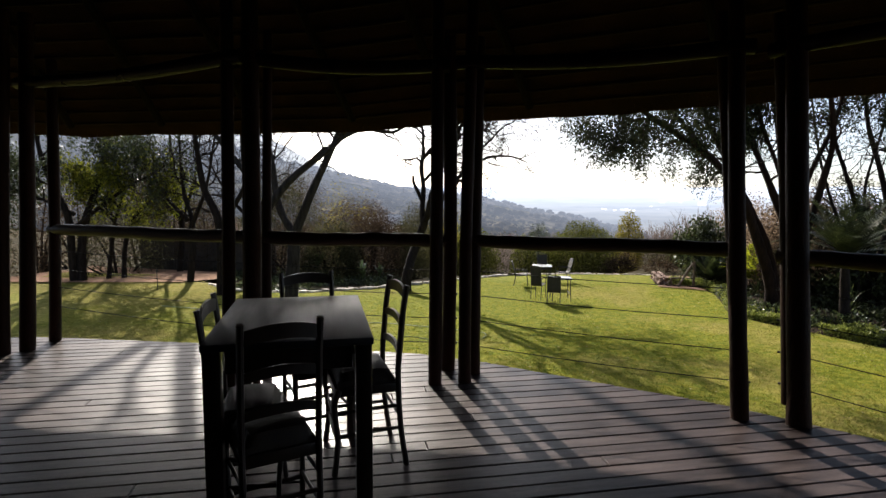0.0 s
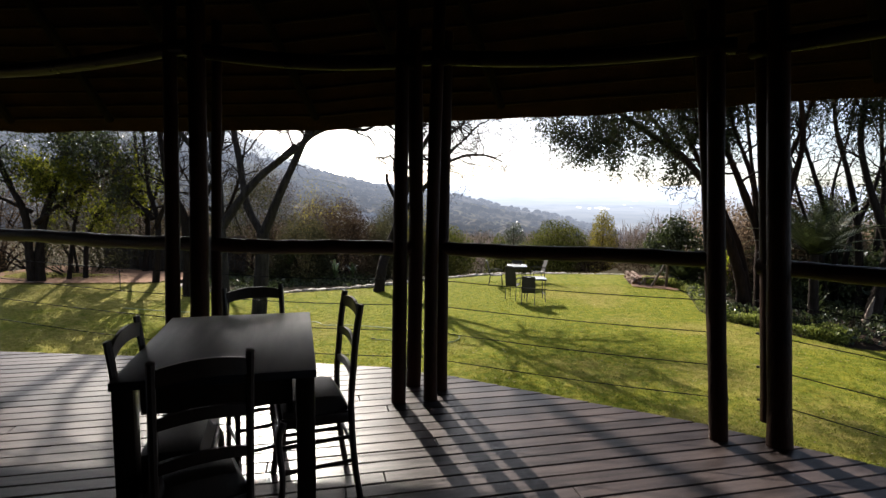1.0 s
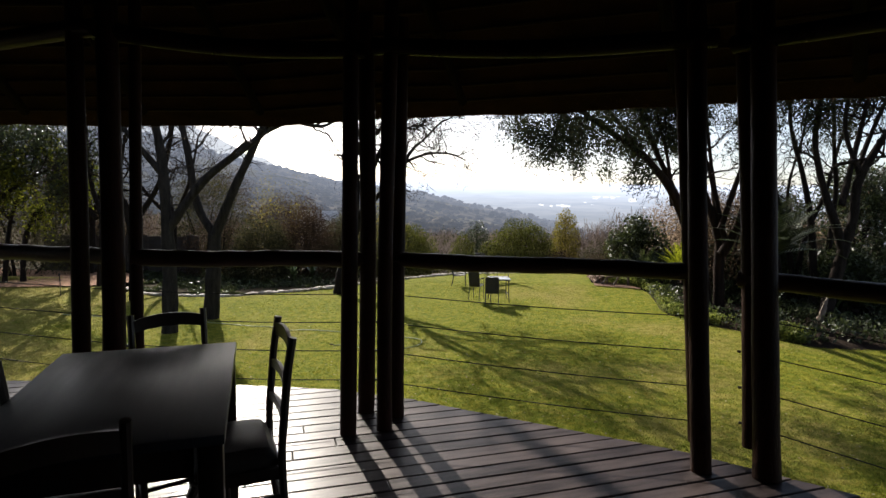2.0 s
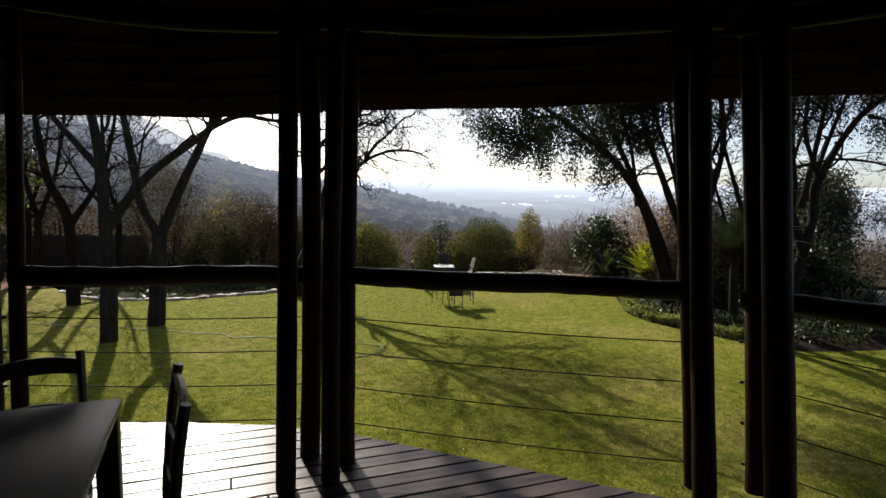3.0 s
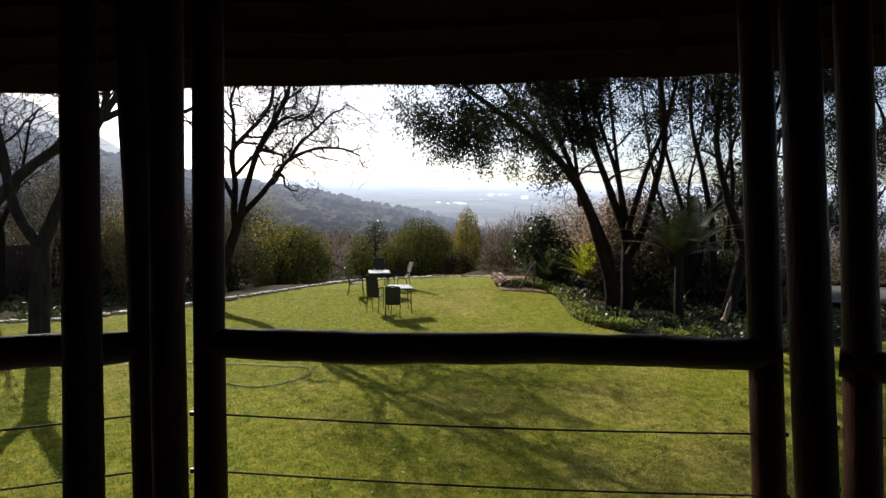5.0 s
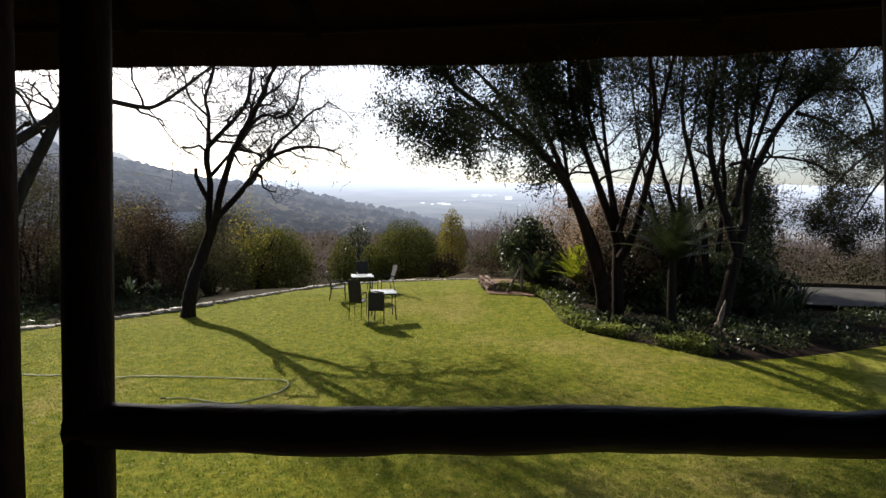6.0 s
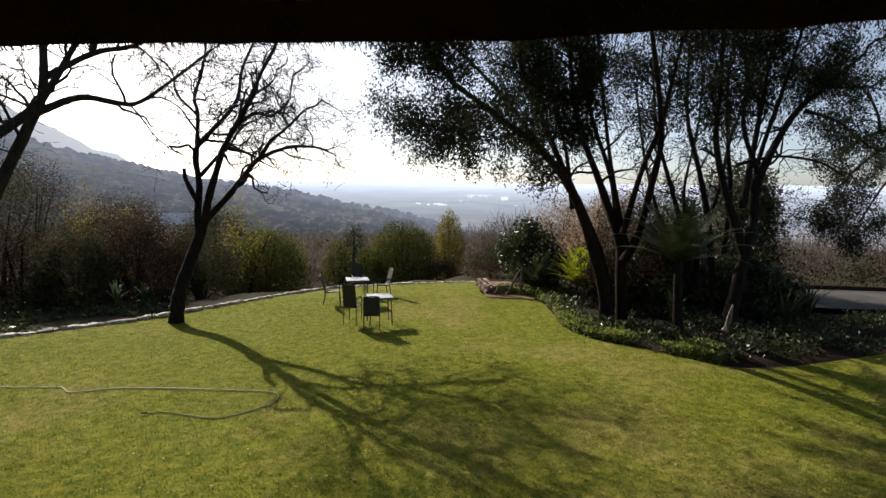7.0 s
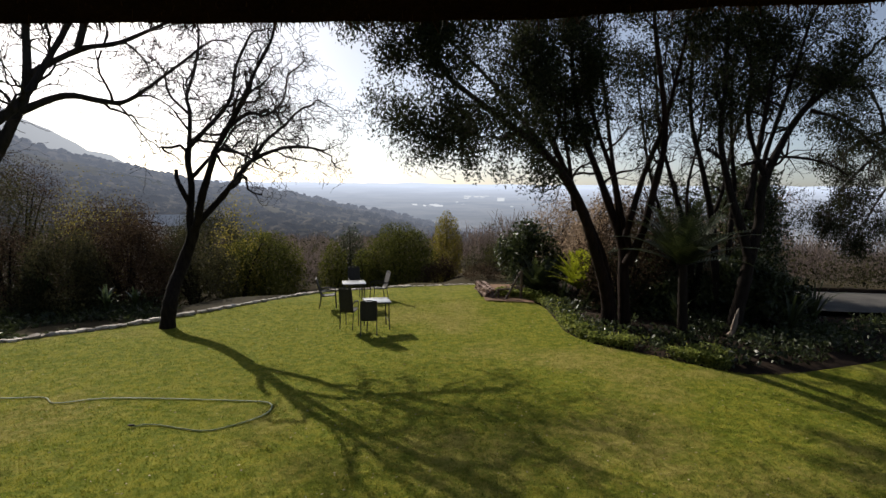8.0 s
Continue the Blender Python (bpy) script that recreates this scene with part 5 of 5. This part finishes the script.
shrub("round_bush", "small dark round-topped bush beyond the lawn", 2.35, 33.5, -4.5, 0.8, 4.2, 9000, LEAF_DARK, 64, round_top=True)
shrub("round_bush", "thin yellow-green shrub beyond the stone edging", 1.5, 31.5, -4.2, 0.75, 3.3, 7000, LEAF_BUSH, 65, round_top=True)
shrub("round_bush", "thin yellow-green shrub beside the dark bush", 2.9, 30.2, -4.2, 0.7, 3.1, 7000, LEAF_BUSH, 66, round_top=True)
shrub("round_bush", "olive shrub on the slope past the steps", 9.6, 31.5, -4.2, 0.9, 3.3, 7500, LEAF_BUSH, 67, round_top=True)
shrub("dark_shrub", "dark green leafy shrub behind the steps", 8.2, 23.4, -1.9, 1.25, 2.2, 6500, LEAF_DARK, 68, size=(0.14, 0.07))
shrub("dark_shrub", "dark green shrub in the shaded bed", 10.0, 20.4, -1.85, 1.1, 1.5, 4500, LEAF_DARK, 69, size=(0.16, 0.07))
shrub("dark_shrub", "dark rounded shrub under the trees", 12.6, 17.6, -1.85, 1.0, 1.3, 3800, LEAF_DARK, 70, size=(0.16, 0.06))
for i, (x, y, r, h) in enumerate(((12.4, 25.6, 1.8, 3.7), (14.6, 24.6, 1.7, 3.3), (10.9, 27.2, 1.6, 3.6), (16.8, 25.5, 1.8, 3.0))):
    shrub("winter_bush", "brown half-bare winter bush beyond the bed", x, y, -2.6, r, h, 8000, LEAF_DRY, 110 + i, size=(0.10, 0.04), clumps=60, group="winter bushes", stems=8)
for i, (x, y, r, h) in enumerate(((7.5, 27.2, 1.1, 1.5), (9.2, 26.4, 1.2, 1.7), (6.0, 28.8, 1.1, 1.6), (8.4, 29.6, 1.3, 2.2))):
    shrub("winter_bush", "low brown bush on the slope past the path", x, y, -2.9 - 0.1 * (y - 26), r, h, 5000, LEAF_THICKET if i % 2 else LEAF_BROWN, 160 + i, size=(0.085, 0.034), clumps=40, group="winter bushes", stems=4)
shrub("dark_shrub", "tall dark leafy shrub behind the bed", 14.6, 21.4, -1.9, 1.7, 3.9, 15000, LEAF_DARK, 75, size=(0.13, 0.055), clumps=44)
shrub("dark_shrub", "brown winter bush behind the bed", 12.6, 21.0, -1.9, 1.4, 2.0, 9000, LEAF_DRY, 71, size=(0.15, 0.06), clumps=40)
shrub("dark_shrub", "dark bush behind the slender tree", 10.6, 23.5, -2.2, 1.5, 3.0, 7000, LEAF_DRY, 72, size=(0.12, 0.05), clumps=40)

shrub("dark_shrub", "tall dark brown-leaved shrub between the tree stems", 9.7, 19.7, -1.9, 1.35, 3.1, 13000, LEAF_BROWN, 76, size=(0.085, 0.036), clumps=60)
shrub("dark_shrub", "tall shadowed evergreen shrub at the back of the bed", 11.4, 20.4, -1.9, 1.4, 3.3, 13000, LEAF_DARK, 77, size=(0.085, 0.036), clumps=60)
shrub("dark_shrub", "dense dark shrub behind the palm", 10.9, 19.4, -1.9, 1.2, 1.7, 9000, LEAF_DARK, 73, size=(0.14, 0.06), clumps=46)
shrub("dark_shrub", "dark spreading shrub at the back of the bed", 11.9, 18.0, -1.9, 1.0, 1.7, 8000, LEAF_DARK, 74, size=(0.14, 0.06), clumps=36)

# thicket west and north of the lawn, dark and mostly bare
trng = random.Random(17)
spots = [(-6.4, 23.6, 1.3, 2.6), (-8.4, 24.5, 1.9, 3.31), (-5.2, 25.2, 1.7, 3.02), (-3.6, 27.0, 1.5, 2.74), (-10.5, 27.5, 2.3, 4.59), (-7.0, 29.0, 2.2, 3.74), (-12.8, 24.8, 2.0, 4.08), (-14.5, 21.5, 1.9, 4.25), (-15.5, 26.5, 2.4, 4.76), (-11.6, 32.0, 2.6, 5.1), (-17.5, 23.0, 2.4, 5.1), (-4.2, 33.0, 2.0, 3.6), (-19.6, 19.6, 2.2, 4.2), (-20.5, 24.0, 2.6, 5.0), (-18.2, 27.8, 2.6, 5.4)]
for i, (x, y, r, h) in enumerate(spots):
    kind_leaf = (LEAF_THICKET, LEAF_BROWN, LEAF_BROWN, LEAF_THICKET)[i % 4]
    shrub("thicket_bush", "dark tangled bush in the thicket beyond the lawn", x, y, -2.6 - 0.06 * max(0, y - 22), r, h * (0.8 if x < -8 and y < 26 else 1.0), 9000 if x < -8 and y < 26 else 20000, kind_leaf, 80 + i, size=(0.085, 0.034), clumps=90, group="thicket")
tree("leafy_tree", "dark green leafy tree with two trunks west of the lawn", [
    (plane_limb(19.2, [(-14.45, -1.95), (-14.5, -0.6), (-14.6, 0.6), (-15.2, 1.8), (-15.6, 3.2), (-15.4, 4.6)]), 0.16, 0.05),
    (plane_limb(19.3, [(-14.25, -1.95), (-14.3, -0.6), (-14.1, 0.6), (-13.7, 1.7), (-13.4, 3.0), (-13.8, 4.6)], 0.6), 0.18, 0.05),
    (plane_limb(19.3, [(-14.3, 0.2), (-13.3, 1.0), (-12.4, 1.6), (-11.7, 2.0)], 0.4), 0.08, 0.03),
    (plane_limb(19.3, [(-14.4, 0.6), (-15.4, 1.1), (-16.4, 1.5)], -0.4), 0.08, 0.03)],
    56, depth=4, fork=3, reach=1.0, up=0.0, wiggle=0.25, side=7, leaves=LEAF_DARK, leaf_n=17000, leaf_size=(0.12, 0.05), leaf_spread=0.40, droop=0.5, start=0.45, floor=-0.6)
tree("leafy_tree", "slim-trunked tree west of the lawn, sunlight put into its yellow-green leaves", [
    (plane_limb(19.9, [(-13.7, -1.95), (-13.5, -0.6), (-13.3, 0.4), (-12.9, 1.3), (-12.7, 2.2)]), 0.09, 0.03),
    (plane_limb(20.2, [(-13.3, -1.95), (-13.2, -0.5), (-12.8, 0.5), (-12.1, 1.1), (-11.6, 1.4)], 0.2), 0.10, 0.03),
    (plane_limb(20.0, [(-13.3, 0.2), (-13.9, 0.9), (-14.3, 1.6)], -0.3), 0.06, 0.02)],
    57, depth=4, fork=3, reach=0.8, up=-0.03, wiggle=0.25, side=7, leaves=LEAF_SUNNY, leaf_n=9000, leaf_size=(0.13, 0.06), leaf_spread=0.34, droop=0.5, start=0.4, floor=-0.7)
shrub("autumn_bush", "bush with yellowing autumn leaves in the thicket", -6.6, 26.4, -2.8, 1.5, 4.4, 3400, LEAF_YELLOW, 99, size=(0.06, 0.03), stems=1)
shrub("autumn_bush", "bush with a few yellow leaves behind the bare tree", -2.2, 28.5, -3.5, 1.1, 4.4, 1900, LEAF_YELLOW, 100, stems=1)


def slope_scrub():
    """Bare and dry trees on the falling slope beyond the garden."""
    rng = np.random.default_rng(23)
    twig_q, green = [], []
    for _ in range(900):
        a = rng.uniform(-38, 62)
        r = math.exp(rng.uniform(math.log(27), math.log(135)))
        x, y = 1.3 + r * math.sin(radians(a)), 6 + r * math.cos(radians(a))
        if y < 28 and x < 11:
            continue
        z = hill_height(a, r)
        h, w = rng.uniform(1.6, 3.1), rng.uniform(1.1, 2.2)
        k = max(1.0, r / 45)
        if rng.random() < 0.30:
            c = np.array([x, y, z]) + ball(rng, 300) * np.array([w, w, h * 0.5]) + np.array([0, 0, h * 0.5])
            green.append(leaf_quads(rng, c, 0.16 * k, 0.08 * k, 0.0))
            continue
        # a rounded crown of fine bare twigs on a short stem
        n = 420
        foot = np.array([x, y, z + h * 0.52]) + ball(rng, n) * np.array([w, w, h * 0.42]) * 0.9
        d = foot - np.array([x, y, z + h * 0.1])
        d = d / (np.linalg.norm(d, axis=1)[:, None] + 1e-9) + rng.normal(size=(n, 3)) * 0.6
        tip = foot + d * (h * rng.uniform(0.07, 0.16, n))[:, None]
        s = np.stack([d[:, 1], -d[:, 0], 0 * d[:, 0]], 1)
        s /= np.linalg.norm(s, axis=1)[:, None] + 1e-9
        s *= 0.015 * k
        twig_q.append(np.stack([foot - s, foot + s, tip + s * 0.5, tip - s * 0.5], 1))
    tagged(quads("slope_scrub", np.concatenate(twig_q), LEAF_PINK), "bare grey-brown winter scrub on the slope", "scrub", kind="stuff")
    tagged(quads("slope_bushes", np.concatenate(green), LEAF_THICKET), "dull green bushes scattered over the slope", "bushes", kind="stuff")


slope_scrub()


# ---- plants in the bed ----
def frond_plant(name, label, x, y, z, count, length, seed, leaves, trunk=0.0, lift=0.9, width=0.16, category="palm", curl=1.1):
    """A rosette of feather leaves, each a midrib with leaflets on both sides, on a short trunk."""
    rng = np.random.default_rng(seed)
    t = thing(name, label, category, at=pose(x, y, z))
    if trunk:
        g = Geo().tube([(0.10, 0, -0.1), (0.04, 0, trunk * 0.4), (0, 0, trunk * 0.8), (0, 0, trunk + 0.1)], [0.13, 0.11, 0.10, 0.09], 10, bumps=0.07, seed=seed)
        part("trunk", g, BARK, t)
    for i in range(count):
        ribs, q = Geo(), []
        a = 2.4 * i + rng.uniform(-0.2, 0.2)
        el = lift * (0.35 + 0.75 * (i / count)) + rng.normal() * 0.06
        d = np.array([math.cos(a) * math.cos(el), math.sin(a) * math.cos(el), math.sin(el)])
        p, pts = np.array([0, 0, trunk]), []
        for k in range(9):
            pts.append(p.copy())
            p = p + d * length / 8
            d = d + np.array([0, 0, -0.02 - 0.035 * k * curl])
            d /= np.linalg.norm(d)
        ribs.tube(pts, np.linspace(0.012, 0.003, 9), 4, caps=False)
        for k in range(1, 9):
            for f in (0.0, 0.34, 0.67):
                c = pts[k - 1] + (pts[k] - pts[k - 1]) * f
                tng = pts[k] - pts[k - 1]
                tng /= np.linalg.norm(tng)
                s = np.cross(tng, [0, 0, 1])
                s /= np.linalg.norm(s) + 1e-9
                wl = width * length * (1.0 - 0.75 * abs((k + f) / 8.5 - 0.42) * 1.5)
                for sg in (-1, 1):
                    tip = c + (s * sg * 0.9 + tng * 0.55 + np.array([0, 0, 0.12])) * wl
                    b = tng * 0.026
                    q.append([c - b, c + b, tip + b * 0.3, tip - b * 0.3])
        frond = quads("frond", np.array(q), leaves, t)
        part("midrib", ribs, leaves, frond)
    return t


frond_plant("cycad", "bright yellow-green cycad beside the trees", 8.75, 20.6, LAWN_Z, 64, 1.25, 1, LEAF_CYCAD, 0.45, 1.42, 0.15, "cycad", 0.6)
frond_plant("cycad", "dark spiky cycad behind the steps", 7.9, 21.9, LAWN_Z, 24, 1.25, 2, LEAF_DARK, 0.25, 1.1, 0.17, "cycad", 0.6)
frond_plant("palm", "dark short-trunked palm in the shaded bed", 9.1, 16.2, LAWN_Z, 30, 1.7, 3, LEAF_DARK, 1.75, 1.1, 0.18, "palm", 0.8)


def strap_plant(label, x, y, seed, n=22, h=0.9, leaves=LEAF_DARK, wide=0.055):
    """A clump of long strap leaves."""
    rng = np.random.default_rng(seed)
    t = thing("strap_leaf_plant", label, "plant", "strap-leaf plants", at=pose(x, y, LAWN_Z))
    for i in range(n):
        g = Geo()
        a, hh, out = rng.uniform(0, 2 * np.pi), h * rng.uniform(0.6, 1.1), rng.uniform(0.15, 0.6)
        dx, dy = math.cos(a), math.sin(a)
        k = len(g.v)
        for j in range(6):
            f = j / 5
            w = wide * (1.0 - abs(f - 0.45) * 1.4) * 0.5 + 0.004
            px_, py_, pz_ = dx * out * hh * f ** 1.6, dy * out * hh * f ** 1.6, hh * (f - 0.25 * f ** 3 * out * 2)
            g.v.extend([(px_ - dy * w, py_ + dx * w, pz_), (px_ + dy * w, py_ - dx * w, pz_)])
        g.f.extend((k + 2 * j, k + 2 * j + 1, k + 2 * j + 3, k + 2 * j + 2) for j in range(5))
        part("leaf", g, leaves, t)
    return t


for i, (x, y, h) in enumerate(((9.5, 19.2, 1.1), (9.0, 18.6, 0.8), (10.0, 17.6, 1.0), (9.6, 16.9, 0.7), (11.4, 17.2, 1.1), (12.2, 16.4, 1.2), (13.2, 16.8, 1.3), (8.6, 19.8, 1.0), (10.9, 18.9, 1.2), (12.9, 18.2, 1.2), (8.2, 20.6, 0.9))):
    strap_plant("glossy strap-leaved plant in the shaded bed", x, y, 120 + i, h=h)
for i, (x, y, h) in enumerate(((-4.5, 21.4, 0.75), (-4.0, 22.0, 0.6), (-6.9, 23.2, 1.0), (-7.3, 23.6, 1.1))):
    strap_plant("shiny strap-leaved plant at the foot of the thicket", x, y, 140 + i, n=26, h=h, leaves=LEAF_GLOSSY, wide=0.07)


def ground_cover():
    """Low leafy edging along the lawn side of the bed."""
    rng = np.random.default_rng(29)
    pts = np.array(bed_path)[:-13]
    c = []
    for _ in range(15000):
        i = int(rng.integers(2, len(pts) - 1))
        p = pts[i] + (pts[i - 1] - pts[i]) * rng.random()
        off = abs(rng.normal()) * 0.36 + 0.02
        x, y = p[0] + off * 0.75, p[1] + off * 0.65
        tuft = 0.5 + 0.5 * noise.noise(Vector((x * 2.3, y * 2.3, 0)))
        if math.hypot(x - 8.1, y - 15.6) < 0.42 or rng.random() > 0.25 + 1.1 * tuft:
            continue          # bare soil shows between the clumps
        c.append((x, y, LAWN_Z + rng.random() ** 0.7 * (0.07 + 0.34 * tuft) + 0.01))
    ob = quads("ground_cover", leaf_quads(rng, np.array(c), 0.085, 0.04, -0.4), LEAF_COVER)
    tagged(ob, "low bright leafy edging plants along the lawn", "ground cover", kind="stuff")
    c = []
    for _ in range(26000):
        x, y = rng.uniform(7.2, 18), rng.uniform(14.2, 21)
        if not inside_lawn(x, y) and noise.noise(Vector((x * 0.9, y * 0.9, 4))) > -0.1 and y > 13.6 + max(0, x - 10) * 0.12 and not (x > 12.6 and y > 17.0):
            c.append((x, y, LAWN_Z + 0.05 + rng.random() * 0.3))
    ob = quads("bed_plants", leaf_quads(rng, np.array(c), 0.12, 0.05, -0.5), LEAF_DARK)
    tagged(ob, "dark low leafy plants filling the bed", "plants", kind="stuff")


ground_cover()


def dark_ivy():
    rng = np.random.default_rng(31)
    c = []
    for _ in range(24000):
        x = rng.uniform(-12, 5.5)
        wy = float(np.interp(x, [p[0] for p in WALL_LINE], [p[1] for p in WALL_LINE]))
        y = wy + (0.45 if x > -3.0 else 2.9) + rng.random() * 5.0
        c.append((x, y, -2.15 + rng.random() * 0.45 - (0.36 if x > -4 else 0.05) * (y - wy)))
    for _ in range(5200):
        x = rng.uniform(-11, -3.0)
        wy = float(np.interp(x, [p[0] for p in WALL_LINE], [p[1] for p in WALL_LINE]))
        y = wy + 0.3 + rng.random() * 2.8
        if noise.noise(Vector((x * 0.8, y * 0.8, 2))) > -0.15:
            c.append((x, y, -2.03 + rng.random() * 0.14))
    ob = quads("verge_plants", leaf_quads(rng, np.array(c), 0.16, 0.06, -0.3), LEAF_DARK)
    tagged(ob, "dark low plants along the slope past the edging", "plants", kind="stuff")


dark_ivy()

# ---- built things far off ----
hut = thing("hillside_house", "distant house with pale sheet roof among the trees", "house", at=pose(-11.5, 52.0, -3.6, 0, 0, 18))
part("wall", Geo().box(0, 0, 1.2, 3.0, 2.2, 2.4, bevel=0.02), WHITEWALL, hut)
rf = Geo()
rf.v = [(-1.8, -1.4, 2.4), (1.8, -1.4, 2.4), (1.8, 1.4, 2.4), (-1.8, 1.4, 2.4), (-1.8, 0, 3.2), (1.8, 0, 3.2), (-1.8, -1.4, 2.34), (1.8, -1.4, 2.34), (1.8, 1.4, 2.34), (-1.8, 1.4, 2.34)]
rf.f = [(0, 1, 5, 4), (2, 3, 4, 5), (1, 2, 5), (3, 0, 4), (6, 7, 1, 0), (7, 8, 2, 1), (8, 9, 3, 2), (9, 6, 0, 3), (9, 8, 7, 6)]
part("roof", rf, ROOFTIN, hut, "pale sheet-metal roof", smooth=False)


def valley_building(x, y, z, w, d, h, turn):
    t = thing("valley_building", "long building far down in the valley, glowing for sun glints", "building", "valley buildings", at=pose(x, y, z, 0, 0, turn))
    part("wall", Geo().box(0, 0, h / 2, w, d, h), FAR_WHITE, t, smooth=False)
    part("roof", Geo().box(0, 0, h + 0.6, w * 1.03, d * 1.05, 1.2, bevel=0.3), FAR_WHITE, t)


vrng = random.Random(41)
spots = [(17.2, 1500, 19, 17, 10), (45.5, 420, 11, 6, 2.4)]
spots += [(vrng.uniform(8.0, 11.6), vrng.uniform(1230, 1310), vrng.uniform(5, 13), 8, vrng.uniform(1.0, 2.2)) for _ in range(11)]
spots += [(vrng.uniform(13.6, 16.2), vrng.uniform(1650, 1850), vrng.uniform(8, 22), 10, vrng.uniform(1.0, 2.4)) for _ in range(8)]
spots += [(vrng.uniform(11.0, 22.0), vrng.uniform(1200, 1900), vrng.uniform(5, 10), 8, vrng.uniform(1.0, 2.0)) for _ in range(7)]
for az, r, w, d, h in spots:
    valley_building(1.3 + r * math.sin(radians(az)), 6 + r * math.cos(radians(az)), hill_height(az, r) - 1, w, d, h, -az)

# dark timber screen west of the lawn
screen = thing("garden_screen", "long dark timber screen west of the lawn", "screen", at=pose(-12.2, 24.0, -2.3, 0, 0, 6))
for k in range(12):
    part("board", Geo().box(-2.75 + 0.5 * k, 0, 0.9, 0.485, 0.05, 1.8 + 0.04 * math.sin(3.0 * k), bevel=0.006), HEDGE_WALL, screen)

# ---- stone edging along the lawn ----
edging = thing("stone_edging", "curved row of pale rough stones edging the lawn", "edging", kind="structure")
run, d_next = 0.0, 0.0
for a, b in zip(wall_path, wall_path[1:]):
    seg = math.hypot(b[0] - a[0], b[1] - a[1])
    while d_next < run + seg:
        f = (d_next - run) / seg
        x, y = a[0] + (b[0] - a[0]) * f, a[1] + (b[1] - a[1]) * f
        ang = math.degrees(math.atan2(b[1] - a[1], b[0] - a[0]))
        if x > -9.5:
            stone(rrng.choice(stone_meshes), pose(x + rrng.uniform(-0.03, 0.03), y + 0.05 + rrng.uniform(-0.05, 0.05), LAWN_Z + 0.02, rrng.uniform(-8, 8), rrng.uniform(-8, 8), ang + rrng.uniform(-25, 25)) @ Matrix.Scale(rrng.uniform(0.5, 0.85), 4), edging)
        d_next += rrng.uniform(0.11, 0.18)
    run += seg

# ---- deck boards ----
poly0 = [Vector(p) for p in DECK_LINE]
brng = random.Random(12)
k0 = int(math.floor((min(p @ across for p in poly0) - 4.688) / PITCH))
k1 = int(math.ceil((max(p @ across for p in poly0) - 4.688) / PITCH))
for k in range(k0, k1 + 1):
    lo = 4.688 + k * PITCH + GAP / 2
    strip = clip_strip(poly0, lo, lo + PITCH - GAP)
    if not strip:
        continue
    s0, s1 = min(p @ along for p in strip), max(p @ along for p in strip)
    cuts = [s0]
    c = s0 + brng.uniform(1.5, 4.5)
    while c < s1 - 1.0:
        cuts.append(c)
        c += brng.choice((3.6, 4.2, 4.8))
    cuts.append(s1)
    for u0, u1 in zip(cuts, cuts[1:]):
        piece = clip_run(strip, u0 + 0.002, u1 - 0.002) if len(cuts) > 2 else strip
        if len(piece) < 3:
            continue
        cx = sum((p @ along for p in piece)) / len(piece)
        cy = sum((p @ across for p in piece)) / len(piece)
        drop = brng.uniform(-0.0012, 0.0012)
        g = Geo()
        m = len(piece)
        inner = []
        for p in piece:
            a, b = p @ along - cx, p @ across - cy
            inner.append((a - math.copysign(0.004, a), b - math.copysign(0.004, b)))
        outer = [(p @ along - cx, p @ across - cy) for p in piece]
        g.v = [(a, b, drop) for a, b in inner] + [(a, b, drop - 0.004) for a, b in outer] + [(a, b, -0.030) for a, b in outer]
        g.f = [tuple(range(m))]
        for lvl in (0, m):
            g.f.extend((lvl + (i + 1) % m, lvl + i, lvl + m + i, lvl + m + (i + 1) % m) for i in range(m))
        ob = part("board", g, DECK, deck, smooth=False)
        at = along * cx + across * cy
        ob.matrix_basis = pose(at.x, at.y, 0, 0, 0, 18.5)
